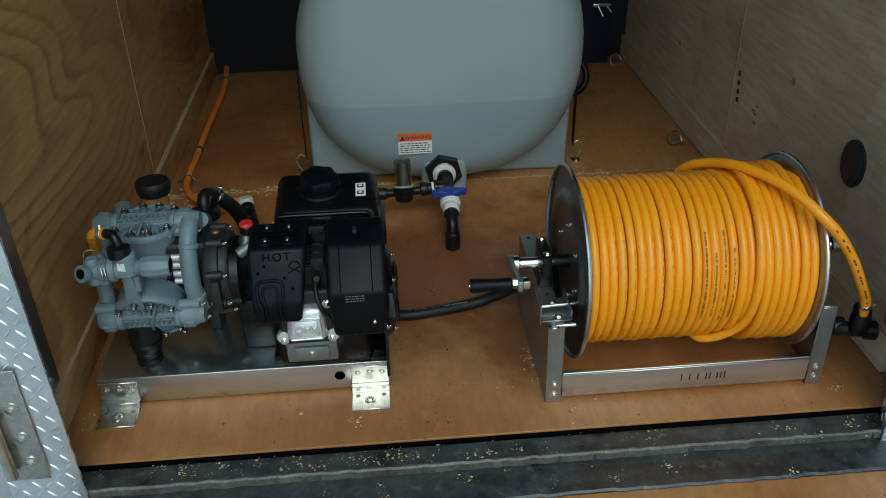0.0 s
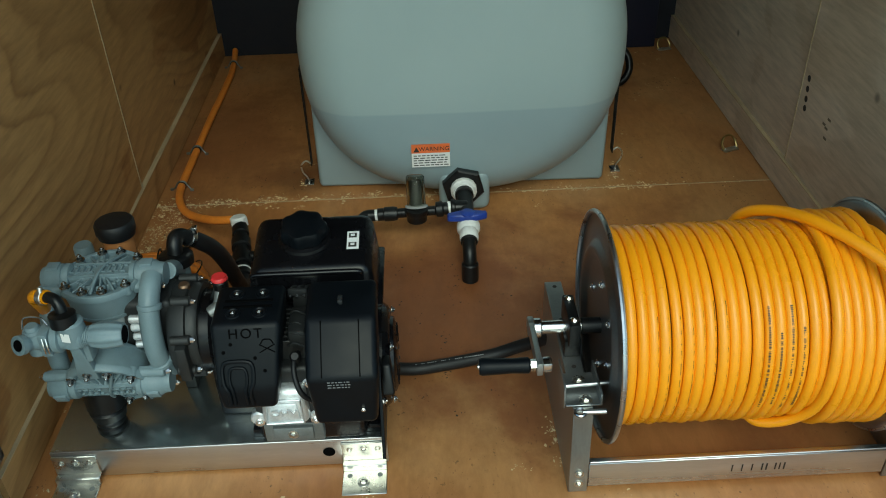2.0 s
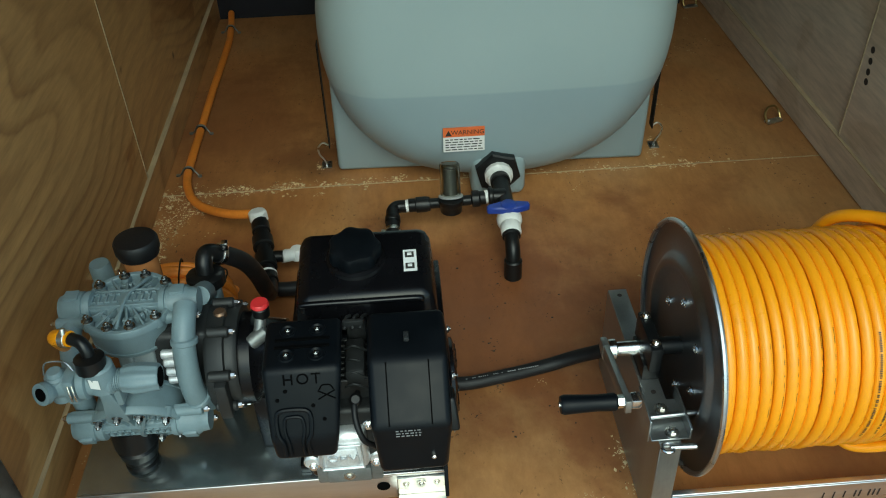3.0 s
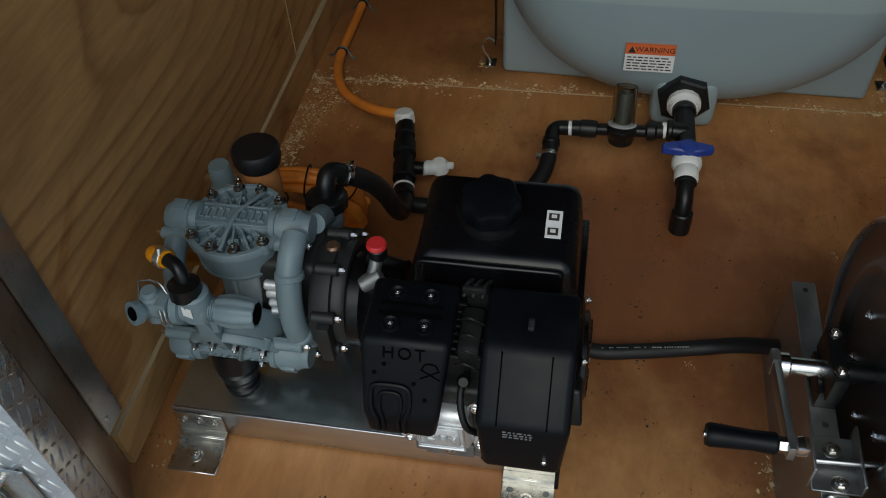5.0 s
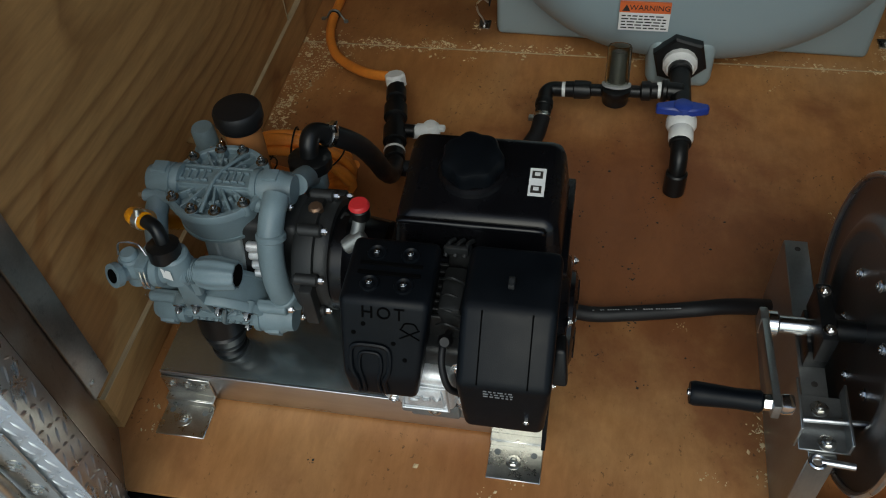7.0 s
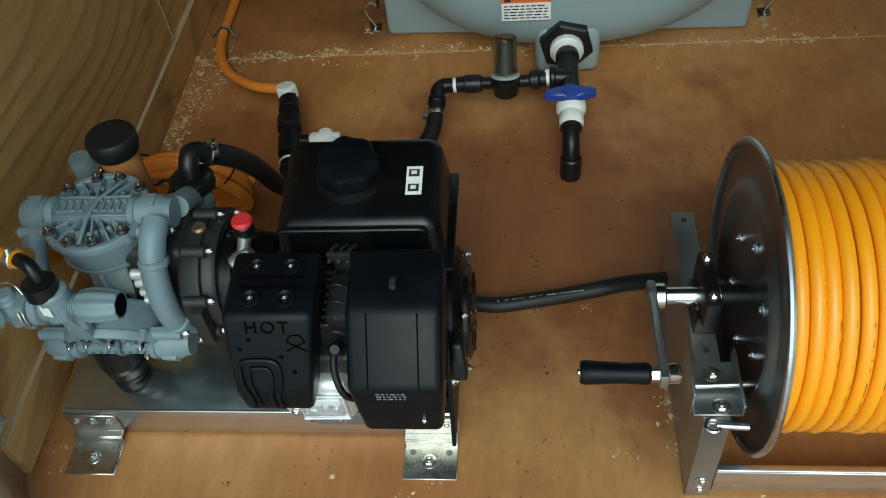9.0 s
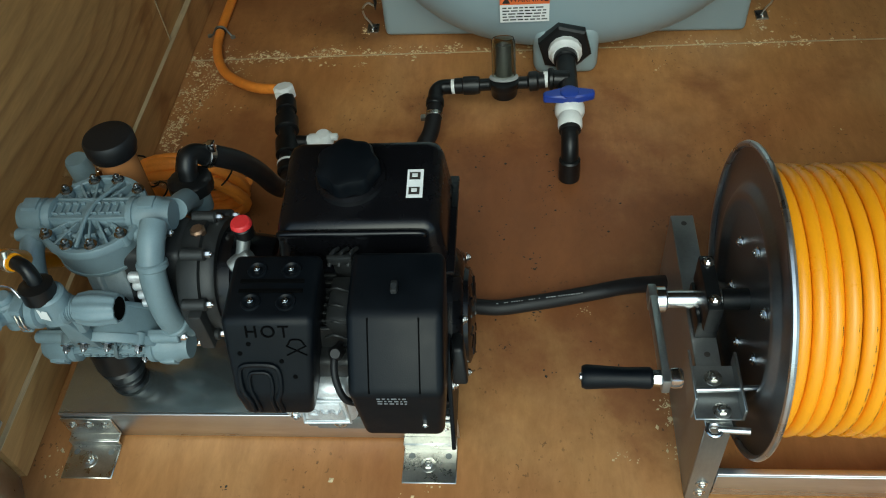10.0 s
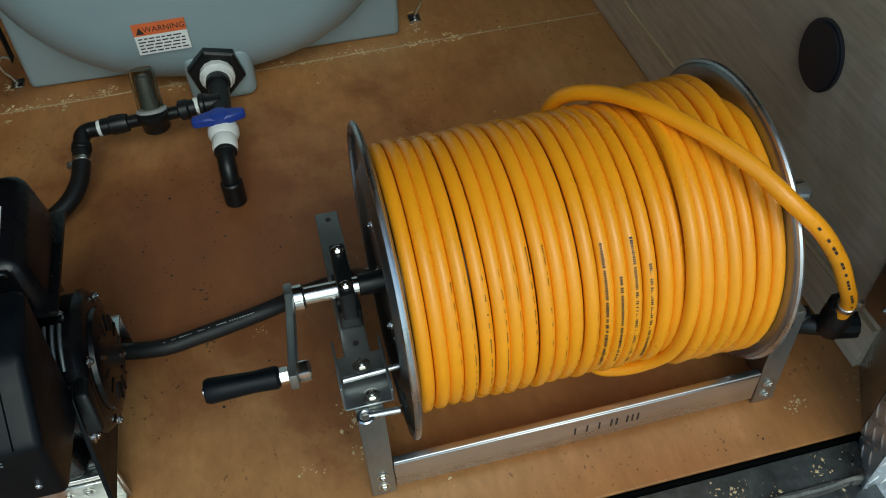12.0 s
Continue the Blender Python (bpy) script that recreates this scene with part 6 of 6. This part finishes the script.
def chips(name, label, spots, material, lo, hi, flat=0.35):
    """Flakes thrown down in loose clumps: each spot is (x, y, z, count, spread x, spread y)."""
    bm = bmesh.new()
    for x, y, z, n, sx, sy in spots:
        heap = []
        for i in range(n):
            if not heap or random.random() < 0.16:
                heap.append((random.gauss(x, sx), random.gauss(y, sy)))
            hx, hy = random.choice(heap[-12:])
            px, py = random.gauss(hx, 0.008), random.gauss(hy, min(0.008, sy))
            px = min(max(px, XL + 0.006), XR - 0.006)
            r = random.uniform(lo, hi) * random.choice((0.6, 0.8, 1, 1.7))
            a = random.uniform(0, math.pi)
            e = random.uniform(0.25, 1)
            c, s = math.cos(a) * r, math.sin(a) * r
            p = Vector((px, py, z + 0.0002))
            q = [p + Vector((c, s, 0)), p + Vector((-s * e, c * e, 0)), p - Vector((c, s, 0)), p + Vector((s * e, -c * e, 0))]
            v = [bm.verts.new(k) for k in q]
            t = bm.verts.new(p + Vector((0, 0, r * flat)))
            for k in range(4):
                bm.faces.new((v[k], v[(k + 1) % 4], t))
    return solid(name, bm, material, label, "debris", "stuff")


spots = [(-0.662, 2.18, 0, 700, 0.014, 0.11), (-0.615, 2.32, 0, 420, 0.04, 0.05), (-0.55, 2.40, 0, 320, 0.1, 0.010), (-0.3, 2.405, 0, 330, 0.16, 0.007), (-0.34, 2.43, 0, 40, 0.012, 0.010),
         (0.0, 2.41, 0, 120, 0.2, 0.01), (0.5, 2.40, 0, 380, 0.25, 0.007), (0.64, 2.52, 0, 60, 0.03, 0.05), (-0.26, 2.5, 0, 60, 0.02, 0.06), (0.8, 2.9, 0, 60, 0.12, 0.4), (0.95, 3.3, 0, 50, 0.05, 0.1),
         (0.245, 1.40, 0, 14, 0.012, 0.004), (0.30, 1.45, 0, 60, 0.006, 0.05), (0.94, 1.34, 0, 50, 0.03, 0.03), (1.02, 1.30, 0, 14, 0.02, 0.03), (0.2, 1.9, 0, 50, 0.4, 0.25), (-0.10, 1.31, 0, 24, 0.05, 0.02), (0.35, 1.30, 0, 16, 0.1, 0.015), (-0.67, 1.8, 0, 50, 0.01, 0.2), (-0.66, 1.36, 0, 18, 0.012, 0.03)]
chips("sawdust", "pale sawdust and wood chips scattered on the floor", spots, SAWDUST, 0.0009, 0.0034)
chips("grit", "dark grit specks on the floor", [(0.12, 1.80, 0, 170, 0.10, 0.12), (0.12, 1.95, 0, 60, 0.2, 0.2), (0.62, 1.29, 0, 14, 0.2, 0.01), (-0.3, 1.33, 0, 20, 0.2, 0.03), (-0.4, 2.5, 0, 60, 0.1, 0.08)], INK, 0.0008, 0.0022)
chips("sill_debris", "wood chips and grit lying on the sill", [(0.0, 1.225, -0.011, 420, 0.35, 0.012), (0.2, 1.165, -0.029, 90, 0.6, 0.015), (0.3, 1.13, -0.029, 90, 0.6, 0.01), (-0.5, 1.232, -0.011, 90, 0.1, 0.008), (0.9, 1.22, -0.011, 90, 0.08, 0.012)], SAWDUST, 0.0006, 0.0022)
